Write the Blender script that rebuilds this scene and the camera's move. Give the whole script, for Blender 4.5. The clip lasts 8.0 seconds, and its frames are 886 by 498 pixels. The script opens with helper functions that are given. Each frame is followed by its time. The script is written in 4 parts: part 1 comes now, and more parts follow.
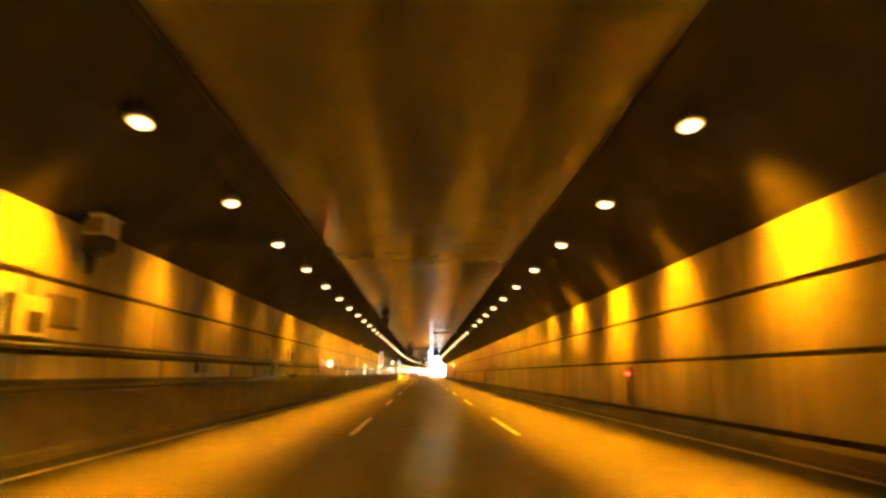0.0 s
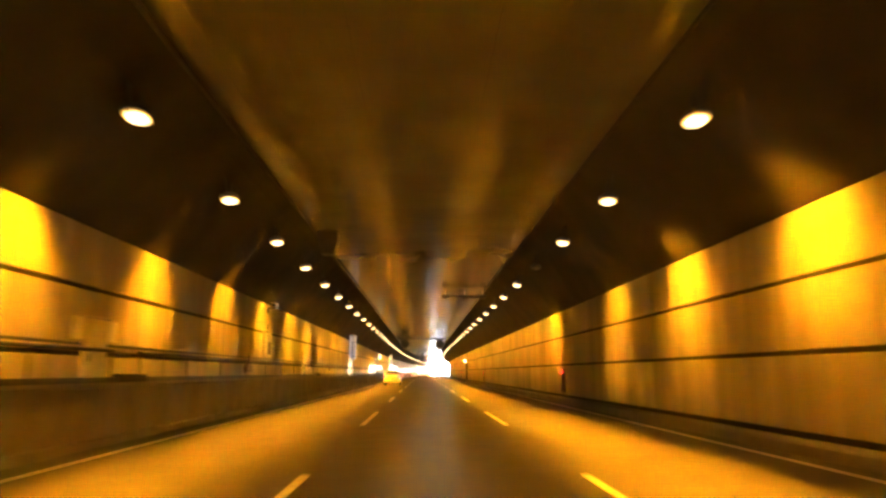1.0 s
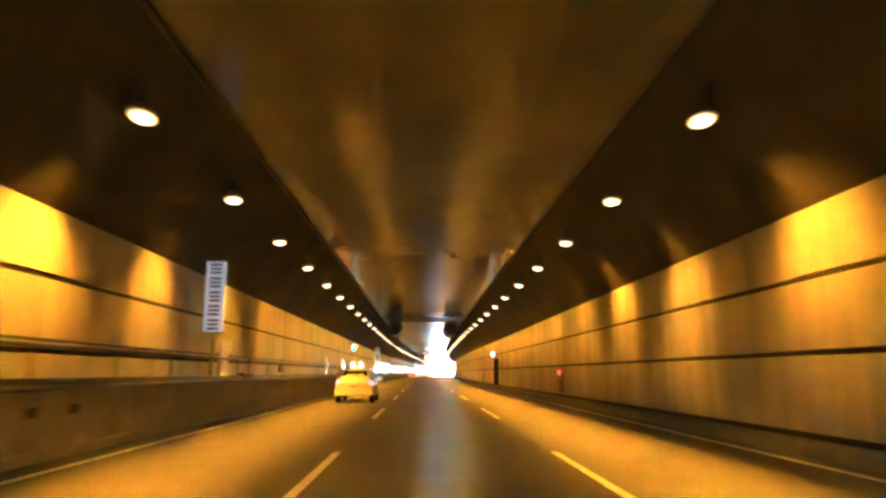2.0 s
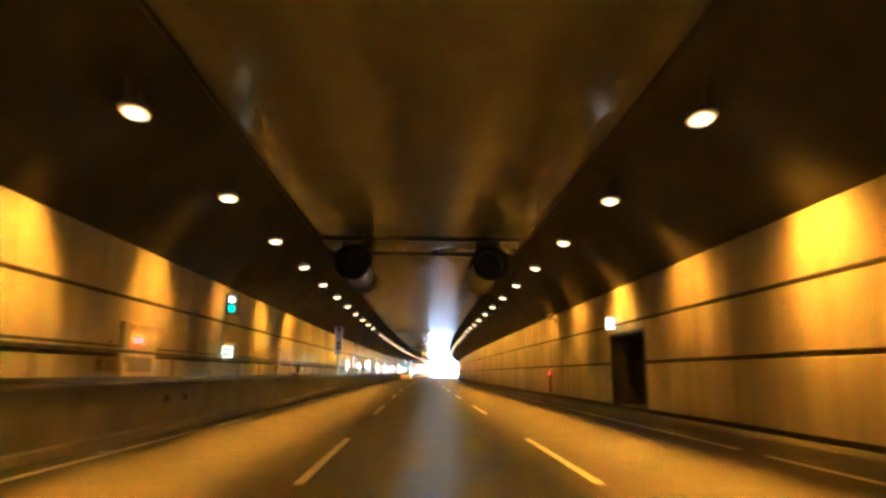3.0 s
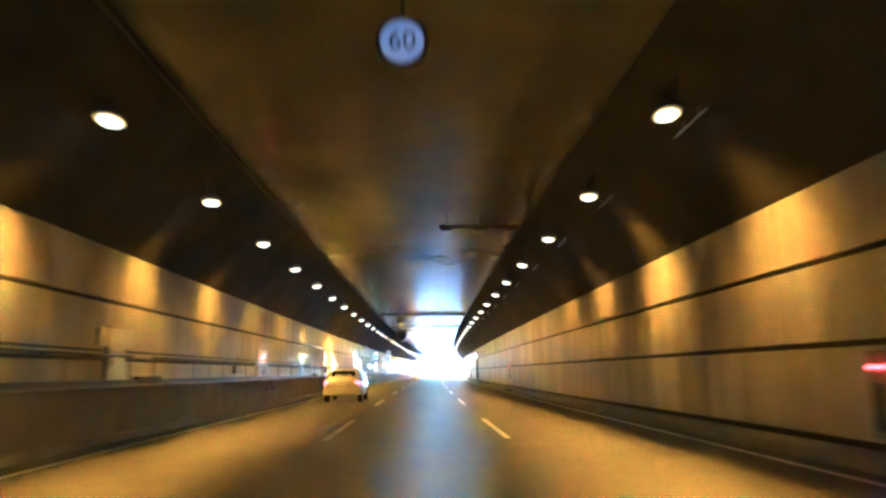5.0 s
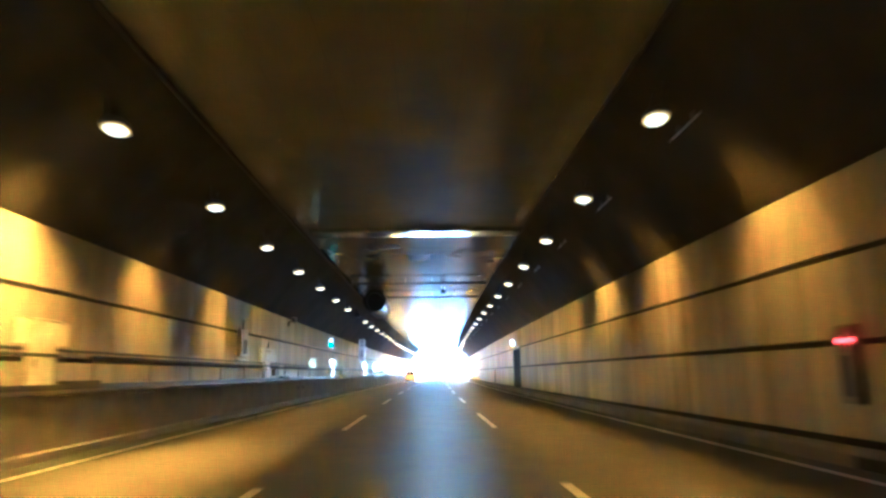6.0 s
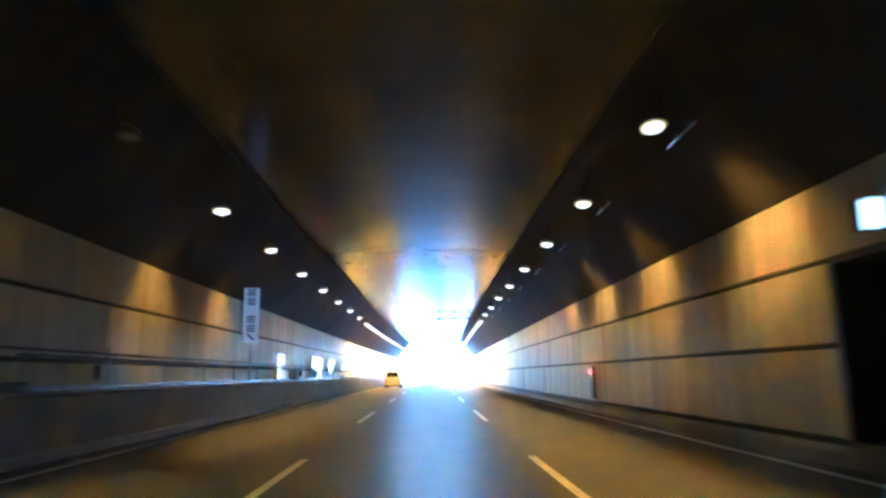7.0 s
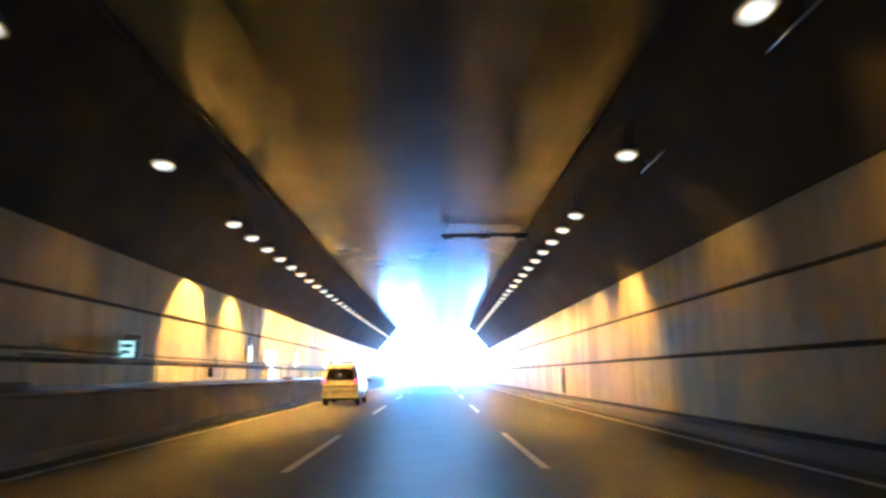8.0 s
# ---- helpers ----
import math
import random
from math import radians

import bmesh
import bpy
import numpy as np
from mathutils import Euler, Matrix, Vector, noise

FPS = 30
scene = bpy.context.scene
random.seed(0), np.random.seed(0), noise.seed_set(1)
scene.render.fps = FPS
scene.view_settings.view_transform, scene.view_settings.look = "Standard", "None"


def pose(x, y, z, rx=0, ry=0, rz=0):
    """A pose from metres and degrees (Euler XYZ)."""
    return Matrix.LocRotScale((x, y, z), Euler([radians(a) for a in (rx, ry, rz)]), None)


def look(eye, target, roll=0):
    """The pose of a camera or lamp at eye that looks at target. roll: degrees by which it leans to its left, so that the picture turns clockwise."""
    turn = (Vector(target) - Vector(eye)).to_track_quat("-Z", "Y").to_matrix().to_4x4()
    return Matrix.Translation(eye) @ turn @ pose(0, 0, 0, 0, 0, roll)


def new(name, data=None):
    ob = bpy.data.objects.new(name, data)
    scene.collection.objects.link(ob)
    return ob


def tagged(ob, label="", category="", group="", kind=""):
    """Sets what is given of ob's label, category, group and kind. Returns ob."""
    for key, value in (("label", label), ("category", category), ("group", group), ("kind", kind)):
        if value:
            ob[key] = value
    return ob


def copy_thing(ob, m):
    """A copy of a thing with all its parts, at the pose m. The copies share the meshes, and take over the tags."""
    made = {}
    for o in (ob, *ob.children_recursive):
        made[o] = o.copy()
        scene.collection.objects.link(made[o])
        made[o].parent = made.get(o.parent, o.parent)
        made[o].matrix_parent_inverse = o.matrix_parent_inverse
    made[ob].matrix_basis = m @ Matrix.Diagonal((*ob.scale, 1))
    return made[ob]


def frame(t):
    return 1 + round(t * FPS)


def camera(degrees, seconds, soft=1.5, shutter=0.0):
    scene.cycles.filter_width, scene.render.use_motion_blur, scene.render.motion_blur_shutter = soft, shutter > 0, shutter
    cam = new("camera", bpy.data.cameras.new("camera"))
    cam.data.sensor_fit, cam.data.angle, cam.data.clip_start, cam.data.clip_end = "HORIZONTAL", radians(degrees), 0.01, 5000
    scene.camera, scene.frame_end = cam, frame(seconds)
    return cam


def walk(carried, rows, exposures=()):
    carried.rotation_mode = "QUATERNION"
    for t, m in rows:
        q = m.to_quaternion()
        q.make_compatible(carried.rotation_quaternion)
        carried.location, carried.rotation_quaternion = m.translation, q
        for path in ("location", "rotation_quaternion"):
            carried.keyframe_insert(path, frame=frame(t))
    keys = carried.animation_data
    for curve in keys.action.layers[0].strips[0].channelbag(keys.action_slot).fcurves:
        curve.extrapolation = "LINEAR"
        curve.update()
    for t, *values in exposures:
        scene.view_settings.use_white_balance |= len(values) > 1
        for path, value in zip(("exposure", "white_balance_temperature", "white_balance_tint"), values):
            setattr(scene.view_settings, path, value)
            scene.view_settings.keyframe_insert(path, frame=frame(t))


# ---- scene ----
cam = camera(68.02, 8.0, soft=2.9, shutter=0.2)
EYE = 1.298
# seconds, x, y, pitch, yaw, roll
PATH = [
    (0.0, -0.271, 0.00, 10.75, -1.67, 0.15),
    (0.5, -0.240, 19.19, 10.64, -1.57, 0.14),
    (1.0, -0.315, 38.44, 10.65, -1.75, 0.09),
    (1.5, -0.406, 57.67, 10.70, -1.69, 0.20),
    (2.8, -0.408, 107.35, 10.63, -1.91, 0.08),
    (3.0, -0.387, 115.12, 10.71, -1.97, 0.31),
    (3.5, -0.311, 134.26, 10.61, -1.88, 0.15),
    (4.0, -0.294, 153.30, 10.78, -1.77, 0.11),
    (4.5, -0.173, 172.41, 10.63, -2.50, -0.53),
    (4.7, -0.081, 180.02, 10.61, -2.33, -0.43),
    (5.8, 0.225, 221.86, 10.64, -1.84, -1.00),
    (6.0, 0.155, 229.46, 10.70, -1.80, -0.84),
    (6.5, 0.219, 248.44, 10.79, -1.68, -0.86),
    (7.0, 0.130, 267.43, 10.82, -1.69, -0.71),
    (7.5, 0.225, 286.03, 10.76, -1.33, -0.81),
    (8.0, 0.212, 304.08, 10.79, -1.33, -0.74),
]
EXPOSURE = [(0.0, 6.72, 6900, 15), (0.5, 6.98, 6350, 15), (1.0, 6.85, 6600, 16), (1.5, 7.06, 5850, 12), (3.0, 6.27, 4950, 13), (3.5, 6.86, 4550, 10), (4.0, 6.44, 4330, 9), (4.7, 6.92, 3950, 8), (6.0, 6.2, 3780, 5), (6.5, 6.42, 3770, 8), (7.0, 6.05, 3540, 8), (7.5, 5.55, 3500, 8), (8.0, 4.7, 3700, 8)]
BEND_FROM, BEND_TO, RADIUS = 146.7, 407.5, 2812.0      # the bore runs straight, then bends gently to the right


def bend(y):
    """Sideways shift of the bore's axis at y, and its slope."""
    d = min(max(y - BEND_FROM, 0.0), BEND_TO - BEND_FROM)
    return d * d / (2 * RADIUS) + max(y - BEND_TO, 0.0) * d / RADIUS, d / RADIUS


def on_axis(y):
    """Carries what is laid out along a straight bore to its place on the bend."""
    shift, slope = bend(y)
    return pose(shift, y, 0, 0, 0, -math.degrees(math.atan(slope))) @ pose(0, -y, 0)


walk(cam, [(t, on_axis(y) @ pose(x, y, EYE, 90 + p, 0, w) @ pose(0, 0, 0, 0, 0, r)) for t, x, y, p, w, r in PATH], EXPOSURE)

# ---- daylight beyond the portal ----
SUN_EL, SUN_AZ = radians(52), radians(200)
world = bpy.data.worlds.new("sky")
scene.world = world
world.use_nodes = True
wn = world.node_tree.nodes
sky = wn.new("ShaderNodeTexSky")
sky.sky_type, sky.sun_disc = 'NISHITA', False
sky.sun_elevation, sky.sun_rotation = SUN_EL, SUN_AZ
sky.dust_density, sky.ozone_density = 0.2, 4.0
wn["Background"].inputs["Strength"].default_value = 0.15
world.node_tree.links.new(sky.outputs[0], wn["Background"].inputs["Color"])
sun = new("sun", bpy.data.lights.new("sun", 'SUN'))
sun.data.energy, sun.data.angle, sun.data.color = 5.0, radians(0.5), (1.0, 0.95, 0.88)
sun.matrix_world = look((0, 0, 50), Vector((0, 0, 50)) - Vector((math.sin(SUN_AZ) * math.cos(SUN_EL), math.cos(SUN_AZ) * math.cos(SUN_EL), math.sin(SUN_EL))))

# ---- the tunnel's section ----
# the plan below is drawn on a chart whose lengths along the bore are short: true length and height, and the lead of high things
LENGTH, HEIGHT, LEAD = 1.3589, 1.0155, 0.1629
CX = -0.34          # axis of the bore
XR, XL = 6.17, -6.85    # wall faces
Y0, Y1 = -24.0, 282.0   # bore, from behind the camera to the portal
ZC = 6.60           # ceiling
ROWS_Z = (0.31, 1.62, 2.87, 4.08)   # panel joints
KERB_R, KERB_L = 5.72, -5.94
SPACING = 4.022


# ---- materials ----
def material(name, colour, rough=0.6, metal=0.0, spread=0.15, scale=6.0, fine=60.0, bump=0.15, stretch=(1, 1, 1), dirt=None, dirt_scale=0.7,
             dirt_amount=0.5, dirt_stretch=(1, 1, 1), per_object=0.0, per_island=0.0, spec=0.5):
    m = bpy.data.materials.new(name)
    m.use_nodes = True
    n, l = m.node_tree.nodes, m.node_tree.links
    b = n["Principled BSDF"]
    b.inputs["Metallic"].default_value = metal
    b.inputs["Specular IOR Level"].default_value = spec
    geo = n.new("ShaderNodeNewGeometry")

    def noise_at(s, st, detail=5.0):
        mp = n.new("ShaderNodeMapping")
        mp.inputs["Scale"].default_value = st
        l.new(geo.outputs["Position"], mp.inputs["Vector"])
        t = n.new("ShaderNodeTexNoise")
        t.inputs["Scale"].default_value, t.inputs["Detail"].default_value = s, detail
        l.new(mp.outputs[0], t.inputs["Vector"])
        return t.outputs["Fac"]

    big, small = noise_at(scale, stretch), noise_at(fine, stretch, 3.0)
    mix = n.new("ShaderNodeMath")
    mix.operation = 'MULTIPLY_ADD'
    l.new(small, mix.inputs[0])
    mix.inputs[1].default_value = 0.4
    l.new(big, mix.inputs[2])
    rng = n.new("ShaderNodeMapRange")
    rng.inputs["From Min"].default_value, rng.inputs["From Max"].default_value = 0.45, 0.95
    rng.inputs["To Min"].default_value, rng.inputs["To Max"].default_value = 1 - spread, 1 + spread
    l.new(mix.outputs[0], rng.inputs["Value"])
    value = rng.outputs[0]
    if per_object or per_island:
        info = n.new("ShaderNodeObjectInfo") if per_object else geo
        per = per_object or per_island
        r2 = n.new("ShaderNodeMapRange")
        r2.inputs["To Min"].default_value, r2.inputs["To Max"].default_value = 1 - per, 1 + per
        l.new(info.outputs["Random"] if per_object else geo.outputs["Random Per Island"], r2.inputs["Value"])
        mu = n.new("ShaderNodeMath")
        mu.operation = 'MULTIPLY'
        l.new(value, mu.inputs[0])
        l.new(r2.outputs[0], mu.inputs[1])
        value = mu.outputs[0]
    hsv = n.new("ShaderNodeHueSaturation")
    hsv.inputs["Color"].default_value = (*colour, 1)
    l.new(value, hsv.inputs["Value"])
    out = hsv.outputs[0]
    if dirt:
        mask = n.new("ShaderNodeMapRange")
        mask.inputs["From Min"].default_value, mask.inputs["From Max"].default_value = 0.42, 0.75
        mask.inputs["To Max"].default_value = dirt_amount
        l.new(noise_at(dirt_scale, dirt_stretch, 6.0), mask.inputs["Value"])
        mc = n.new("ShaderNodeMix")
        mc.data_type = 'RGBA'
        l.new(mask.outputs[0], mc.inputs["Factor"])
        l.new(out, mc.inputs[6])
        mc.inputs[7].default_value = (*dirt, 1)
        out = mc.outputs[2]
    l.new(out, b.inputs["Base Color"])
    rr = n.new("ShaderNodeMapRange")
    rr.inputs["To Min"].default_value, rr.inputs["To Max"].default_value = rough * 0.75, min(1, rough * 1.25)
    l.new(big, rr.inputs["Value"])
    l.new(rr.outputs[0], b.inputs["Roughness"])
    if bump:
        bp = n.new("ShaderNodeBump")
        bp.inputs["Strength"].default_value, bp.inputs["Distance"].default_value = bump, 0.01
        l.new(mix.outputs[0], bp.inputs["Height"])
        l.new(bp.outputs[0], b.inputs["Normal"])
    return m


LAMPS = 0.44      # share of the electric light beside the daylight


def glowing(name, colour, strength):
    m = bpy.data.materials.new(name)
    m.use_nodes = True
    b = m.node_tree.nodes["Principled BSDF"]
    b.inputs["Base Color"].default_value = (*colour, 1)
    b.inputs["Emission Color"].default_value = (*colour, 1)
    b.inputs["Emission Strength"].default_value = strength * LAMPS
    b.inputs["Roughness"].default_value = 0.3
    return m


SODIUM = (1.0, 0.335, 0.002)
PANEL = dict(colour=(0.50, 0.45, 0.34), spec=0.05, rough=0.55, spread=0.12, scale=1.5, fine=30, bump=0.05, stretch=(1, 1, 0.25), dirt=(0.26, 0.21, 0.14), dirt_scale=1.3,
             dirt_stretch=(1, 1.2, 0.03), dirt_amount=0.5)
M = dict(
    asphalt=material("asphalt", (0.075, 0.073, 0.070), 0.54, spread=0.25, scale=1.2, fine=70, bump=0.9, dirt=(0.03, 0.03, 0.03), dirt_scale=0.35, dirt_stretch=(3, 0.15, 1), dirt_amount=0.5),
    line=material("road_paint", (0.80, 0.78, 0.72), 0.55, spread=0.15, scale=9, fine=80, bump=0.2, dirt=(0.2, 0.19, 0.17), dirt_scale=4, dirt_amount=0.4),
    concrete=material("concrete", (0.23, 0.22, 0.20), 0.75, spread=0.18, scale=1.6, fine=50, bump=0.25, dirt=(0.14, 0.13, 0.115), dirt_scale=0.8, dirt_stretch=(1, 0.4, 0.6), dirt_amount=0.6),
    walkface=material("stained_concrete", (0.27, 0.25, 0.22), 0.9, spec=0.1, spread=0.2, scale=1.3, fine=45, bump=0.25, dirt=(0.16, 0.148, 0.13), dirt_scale=0.7, dirt_stretch=(1, 0.3, 0.6), dirt_amount=0.35),
    panel=material("enamel_panel", **PANEL, per_object=0.16),
    panel_far=material("enamel_panel_row", **PANEL, per_island=0.16),
    kerbstone=material("kerb_stone", (0.24, 0.225, 0.205), 0.8, spread=0.22, scale=1.4, fine=50, bump=0.25, dirt=(0.16, 0.15, 0.135), dirt_scale=0.8, dirt_stretch=(1, 0.4, 0.6), dirt_amount=0.6),
    # sign boards glow faintly by themselves to replace light falling on them
    boardglow=glowing("board_face_glow", (0.70, 0.70, 0.66), 0.009),
    boardface=glowing("board_face", (0.55, 0.58, 0.62), 0.003),
    recess=material("wall_recess", (0.05, 0.045, 0.04), 0.85, spread=0.2, scale=3, fine=40),
    # left haunch darkened as its shade, right one paler for the lamplight on it
    haunch=material("shaded_concrete", (0.058, 0.054, 0.050), 0.9, spec=0.15, spread=0.25, scale=0.7, fine=30, bump=0.2, dirt=(0.020, 0.019, 0.018), dirt_scale=0.5, dirt_amount=0.7),
    haunch_pale=material("lamplit_concrete", (0.078, 0.071, 0.062), 0.88, spec=0.15, spread=0.25, scale=0.7, fine=30, bump=0.2, dirt=(0.045, 0.041, 0.037), dirt_scale=0.5, dirt_amount=0.7),
    ceiling=material("ceiling_board", (0.16, 0.15, 0.138), 0.16, spec=0.16, spread=0.14, scale=0.6, fine=25, bump=0.05, dirt=(0.095, 0.090, 0.085), dirt_scale=0.5, dirt_stretch=(1, 0.12, 1), dirt_amount=0.6, per_island=0.03),
    polished=material("polished_steel", (0.60, 0.60, 0.60), 0.16, metal=1.0, spread=0.1, scale=2, fine=40, bump=0.02),
    steel=material("galvanised_steel", (0.42, 0.42, 0.42), 0.38, metal=0.9, spread=0.2, scale=4, fine=60, bump=0.05),
    darksteel=material("dark_steel", (0.07, 0.07, 0.075), 0.45, metal=0.4, spread=0.2, scale=3, fine=50, bump=0.08),
    fan=material("fan_casing", (0.022, 0.022, 0.024), 0.30, metal=0.0, spread=0.08, scale=2, fine=40, bump=0.05),
    lens=glowing("lamp_lens", (1.0, 0.68, 0.31), 0.17),
    # amber ring glows in place of the bloom around each lit lens
    lenshalo=glowing("lamp_halo", (1.0, 0.52, 0.06), 0.030),
    deadlens=material("unlit_lens", (0.35, 0.33, 0.28), 0.2, spread=0.05, bump=0),
    red=glowing("red_lamp", (1.0, 0.03, 0.015), 0.5),
    white=glowing("lit_sign", (1.0, 1.0, 0.74), 0.14),
    green=glowing("green_lamp", (0.06, 1.0, 0.42), 0.10),
    yellowsign=glowing("pale_sign", (0.90, 1.0, 0.50), 0.10),
    signface=glowing("sign_face", (0.62, 0.68, 0.85), 0.006),
    taillamp=glowing("tail_lamp", (1.0, 0.10, 0.10), 0.22),
    reflector=material("red_reflector", (0.5, 0.02, 0.02), 0.2, spread=0.05, bump=0),
    signink=material("sign_ink", (0.03, 0.12, 0.06), 0.5, spread=0.05, bump=0),
    ink=material("dark_ink", (0.05, 0.05, 0.06), 0.5, spread=0.05, bump=0),
    blueink=material("blue_ink", (0.06, 0.10, 0.32), 0.45, spread=0.1, bump=0),
    beige=material("beige_paint", (0.80, 0.77, 0.67), 0.15, spread=0.08, scale=3, bump=0.05, dirt=(0.35, 0.3, 0.22), dirt_scale=2, dirt_amount=0.4),
    tanbox=material("tan_paint", (0.24, 0.20, 0.15), 0.45, spread=0.15, bump=0.05, dirt=(0.1, 0.08, 0.06), dirt_scale=3, dirt_amount=0.5),
    brownbox=material("brown_paint", (0.10, 0.075, 0.055), 0.5, spread=0.15, bump=0.05),
    rubber=material("tyre_rubber", (0.02, 0.02, 0.02), 0.8, spread=0.15, bump=0.1),
    glass=material("tinted_glass", (0.012, 0.012, 0.014), 0.06, spread=0.05, bump=0, spec=0.6),
    silver=material("silver_paint", (0.64, 0.63, 0.61), 0.28, metal=0.25, spread=0.03, scale=1, fine=200, bump=0),
    yellowpaint=material("yellow_paint", (0.80, 0.62, 0.10), 0.28, spread=0.05, bump=0.01),
    darkpaint=material("dark_paint", (0.03, 0.03, 0.035), 0.25, spread=0.05, bump=0.01),
    whitepaint=material("white_paint", (0.78, 0.77, 0.73), 0.25, spread=0.08, bump=0.05),
)


# ---- building blocks ----
def box(bm, x0, x1, y0, y1, z0, z1, bevel=0.0):
    r = bmesh.ops.create_cube(bm, size=1.0)
    for v in r["verts"]:
        v.co = Vector((x0 + (v.co.x + 0.5) * (x1 - x0), y0 + (v.co.y + 0.5) * (y1 - y0), z0 + (v.co.z + 0.5) * (z1 - z0)))
    if bevel:
        es = list({e for v in r["verts"] for e in v.link_edges})
        bmesh.ops.bevel(bm, geom=es, offset=bevel, segments=2, affect='EDGES', profile=0.7)
    return bm


def tube(bm, a, b, r, seg=12, r2=None):
    a, b = Vector(a), Vector(b)
    d = b - a
    m = Matrix.Translation((a + b) / 2) @ d.to_track_quat('Z', 'Y').to_matrix().to_4x4()
    bmesh.ops.create_cone(bm, cap_ends=True, segments=seg, radius1=r, radius2=r if r2 is None else r2, depth=d.length, matrix=m)
    return bm


def mesh_of(name, bm, mat, smooth=False):
    me = bpy.data.meshes.new(name)
    bm.normal_update()
    bm.to_mesh(me)
    bm.free()
    me.materials.append(mat)
    if smooth:
        for p in me.polygons:
            p.use_smooth = True
    return me


def part(name, bm, mat, parent=None, label="", smooth=False):
    ob = new(name, mesh_of(name, bm, mat, smooth))
    if parent:
        ob.parent = parent
    if label:
        ob["label"] = label
    return ob


def empty(name, label, category, group="", kind=""):
    return tagged(new(name), label, category, group, kind)


def B(*a, **k):
    return box(bmesh.new(), *a, **k)


def structure(name, bm, mat, label="", category=""):
    return tagged(part(name, bm, mat), label, category, kind="structure")


def strip(points, y0, y1, steps=1, thick=0.0):
    """A sheet that follows points (x, z) across and runs from y0 to y1."""
    bm = bmesh.new()
    rows = []
    for i in range(steps + 1):
        y = y0 + (y1 - y0) * i / steps
        rows.append([bm.verts.new((x, y, z)) for x, z in points])
    for a, b in zip(rows, rows[1:]):
        for i in range(len(points) - 1):
            bm.faces.new((a[i], a[i + 1], b[i + 1], b[i]))
    return bm


def prism(points, y0, y1):
    """A solid with the section points (x, z), from y0 to y1."""
    bm = bmesh.new()
    a = [bm.verts.new((x, y0, z)) for x, z in points]
    b = [bm.verts.new((x, y1, z)) for x, z in points]
    bm.faces.new(a)
    bm.faces.new(b[::-1])
    for i in range(len(points)):
        j = (i + 1) % len(points)
        bm.faces.new((a[j], a[i], b[i], b[j]))
    bmesh.ops.recalc_face_normals(bm, faces=bm.faces)
    return bm


# ---- large structure ----
ground = structure("ground", B(-1500, 1500, -1500, 3000, -0.9, -0.35), M["concrete"], "bare grey ground beyond the tunnel", "ground")
road = structure("road", B(KERB_L - 0.3, KERB_R + 0.3, Y0, Y1 + 700, -0.3, 0.0), M["asphalt"], "dark asphalt carriageway with three lanes", "road")
structure("kerb_right", prism([(KERB_R, 0), (KERB_R + 0.02, 0.17), (KERB_R + 0.05, 0.20), (XR + 0.1, 0.20), (XR + 0.1, -0.3), (KERB_R, -0.3)], Y0, Y1), M["kerbstone"], "raised concrete kerb along the panelled wall", "kerb")
structure("kerb_left", prism([(KERB_L, 0), (KERB_L - 0.01, 0.13), (KERB_L - 0.03, 0.15), (-6.06, 0.15), (-6.06, -0.3), (KERB_L, -0.3)], Y0, Y1), M["kerbstone"], "low concrete kerb below the walkway", "kerb")
walkway = structure("walkway", prism([(-6.06, -0.3), (-6.06, 1.0), (-6.02, 1.02), (-6.02, 1.11), (-6.05, 1.12), (XL - 0.05, 1.12), (XL - 0.05, -0.3)], Y0, Y1), M["walkface"], "raised maintenance walkway with a plain concrete face", "walkway")
structure("trim_walkway", B(-6.018, -5.985, Y0, Y1, 1.09, 1.185), M["darksteel"], "dark steel edge strip along the walkway", "trim")
structure("wall_left", B(XL - 0.6, XL - 0.05, Y0, Y1, -0.3, 4.3), M["recess"], "tunnel wall behind beige panels", "wall")
SECTION = [(6.52, 4.06), (5.95, 4.72), (5.30, 5.52), (4.62, 6.28), (4.25, 6.62)]
for side, name in ((1, "right"), (-1, "left")):
    inner = [(CX + side * x, z) for x, z in SECTION]
    outer = [(CX + side * (x + 0.7), z + 0.5) for x, z in reversed(SECTION)]
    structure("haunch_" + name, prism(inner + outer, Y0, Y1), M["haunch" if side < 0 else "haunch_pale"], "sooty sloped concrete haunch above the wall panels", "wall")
boards_v, boards_f = [], []
tilt = random.Random(11)
for i in range(8):
    for j in range(int((Y1 - Y0) / 2.0)):
        x0, y0 = CX - 4.8 + 1.2 * i + 0.001, Y0 + 2.0 * j + 0.001
        x1, y1 = x0 + 1.198, y0 + 1.998
        dz = [ZC + 0.004 + tilt.uniform(-0.001, 0.001) for _ in range(4)]
        n0 = len(boards_v)
        boards_v += [(x0, y0, dz[0]), (x1, y0, dz[1]), (x1, y1, dz[2]), (x0, y1, dz[3])] + [(x, y, ZC + 0.06) for x, y in ((x0, y0), (x1, y0), (x1, y1), (x0, y1))]
        boards_f += [tuple(n0 + q for q in f) for f in ((3, 2, 1, 0), (0, 1, 5, 4), (1, 2, 6, 5), (2, 3, 7, 6), (3, 0, 4, 7))]
for j in range(int((Y1 - Y0) / 6.0)):
    n0, ya, yb = len(boards_v), Y0 + 6.0 * j, Y0 + 6.0 * (j + 1)
    boards_v += [(x, y, z) for z in (ZC + 0.06, ZC + 0.5) for x, y in ((CX - 4.9, ya), (CX + 4.9, ya), (CX + 4.9, yb), (CX - 4.9, yb))]
    boards_f += [tuple(n0 + q for q in f) for f in ((3, 2, 1, 0), (4, 5, 6, 7), (0, 1, 5, 4), (1, 2, 6, 5), (2, 3, 7, 6), (3, 0, 4, 7))]
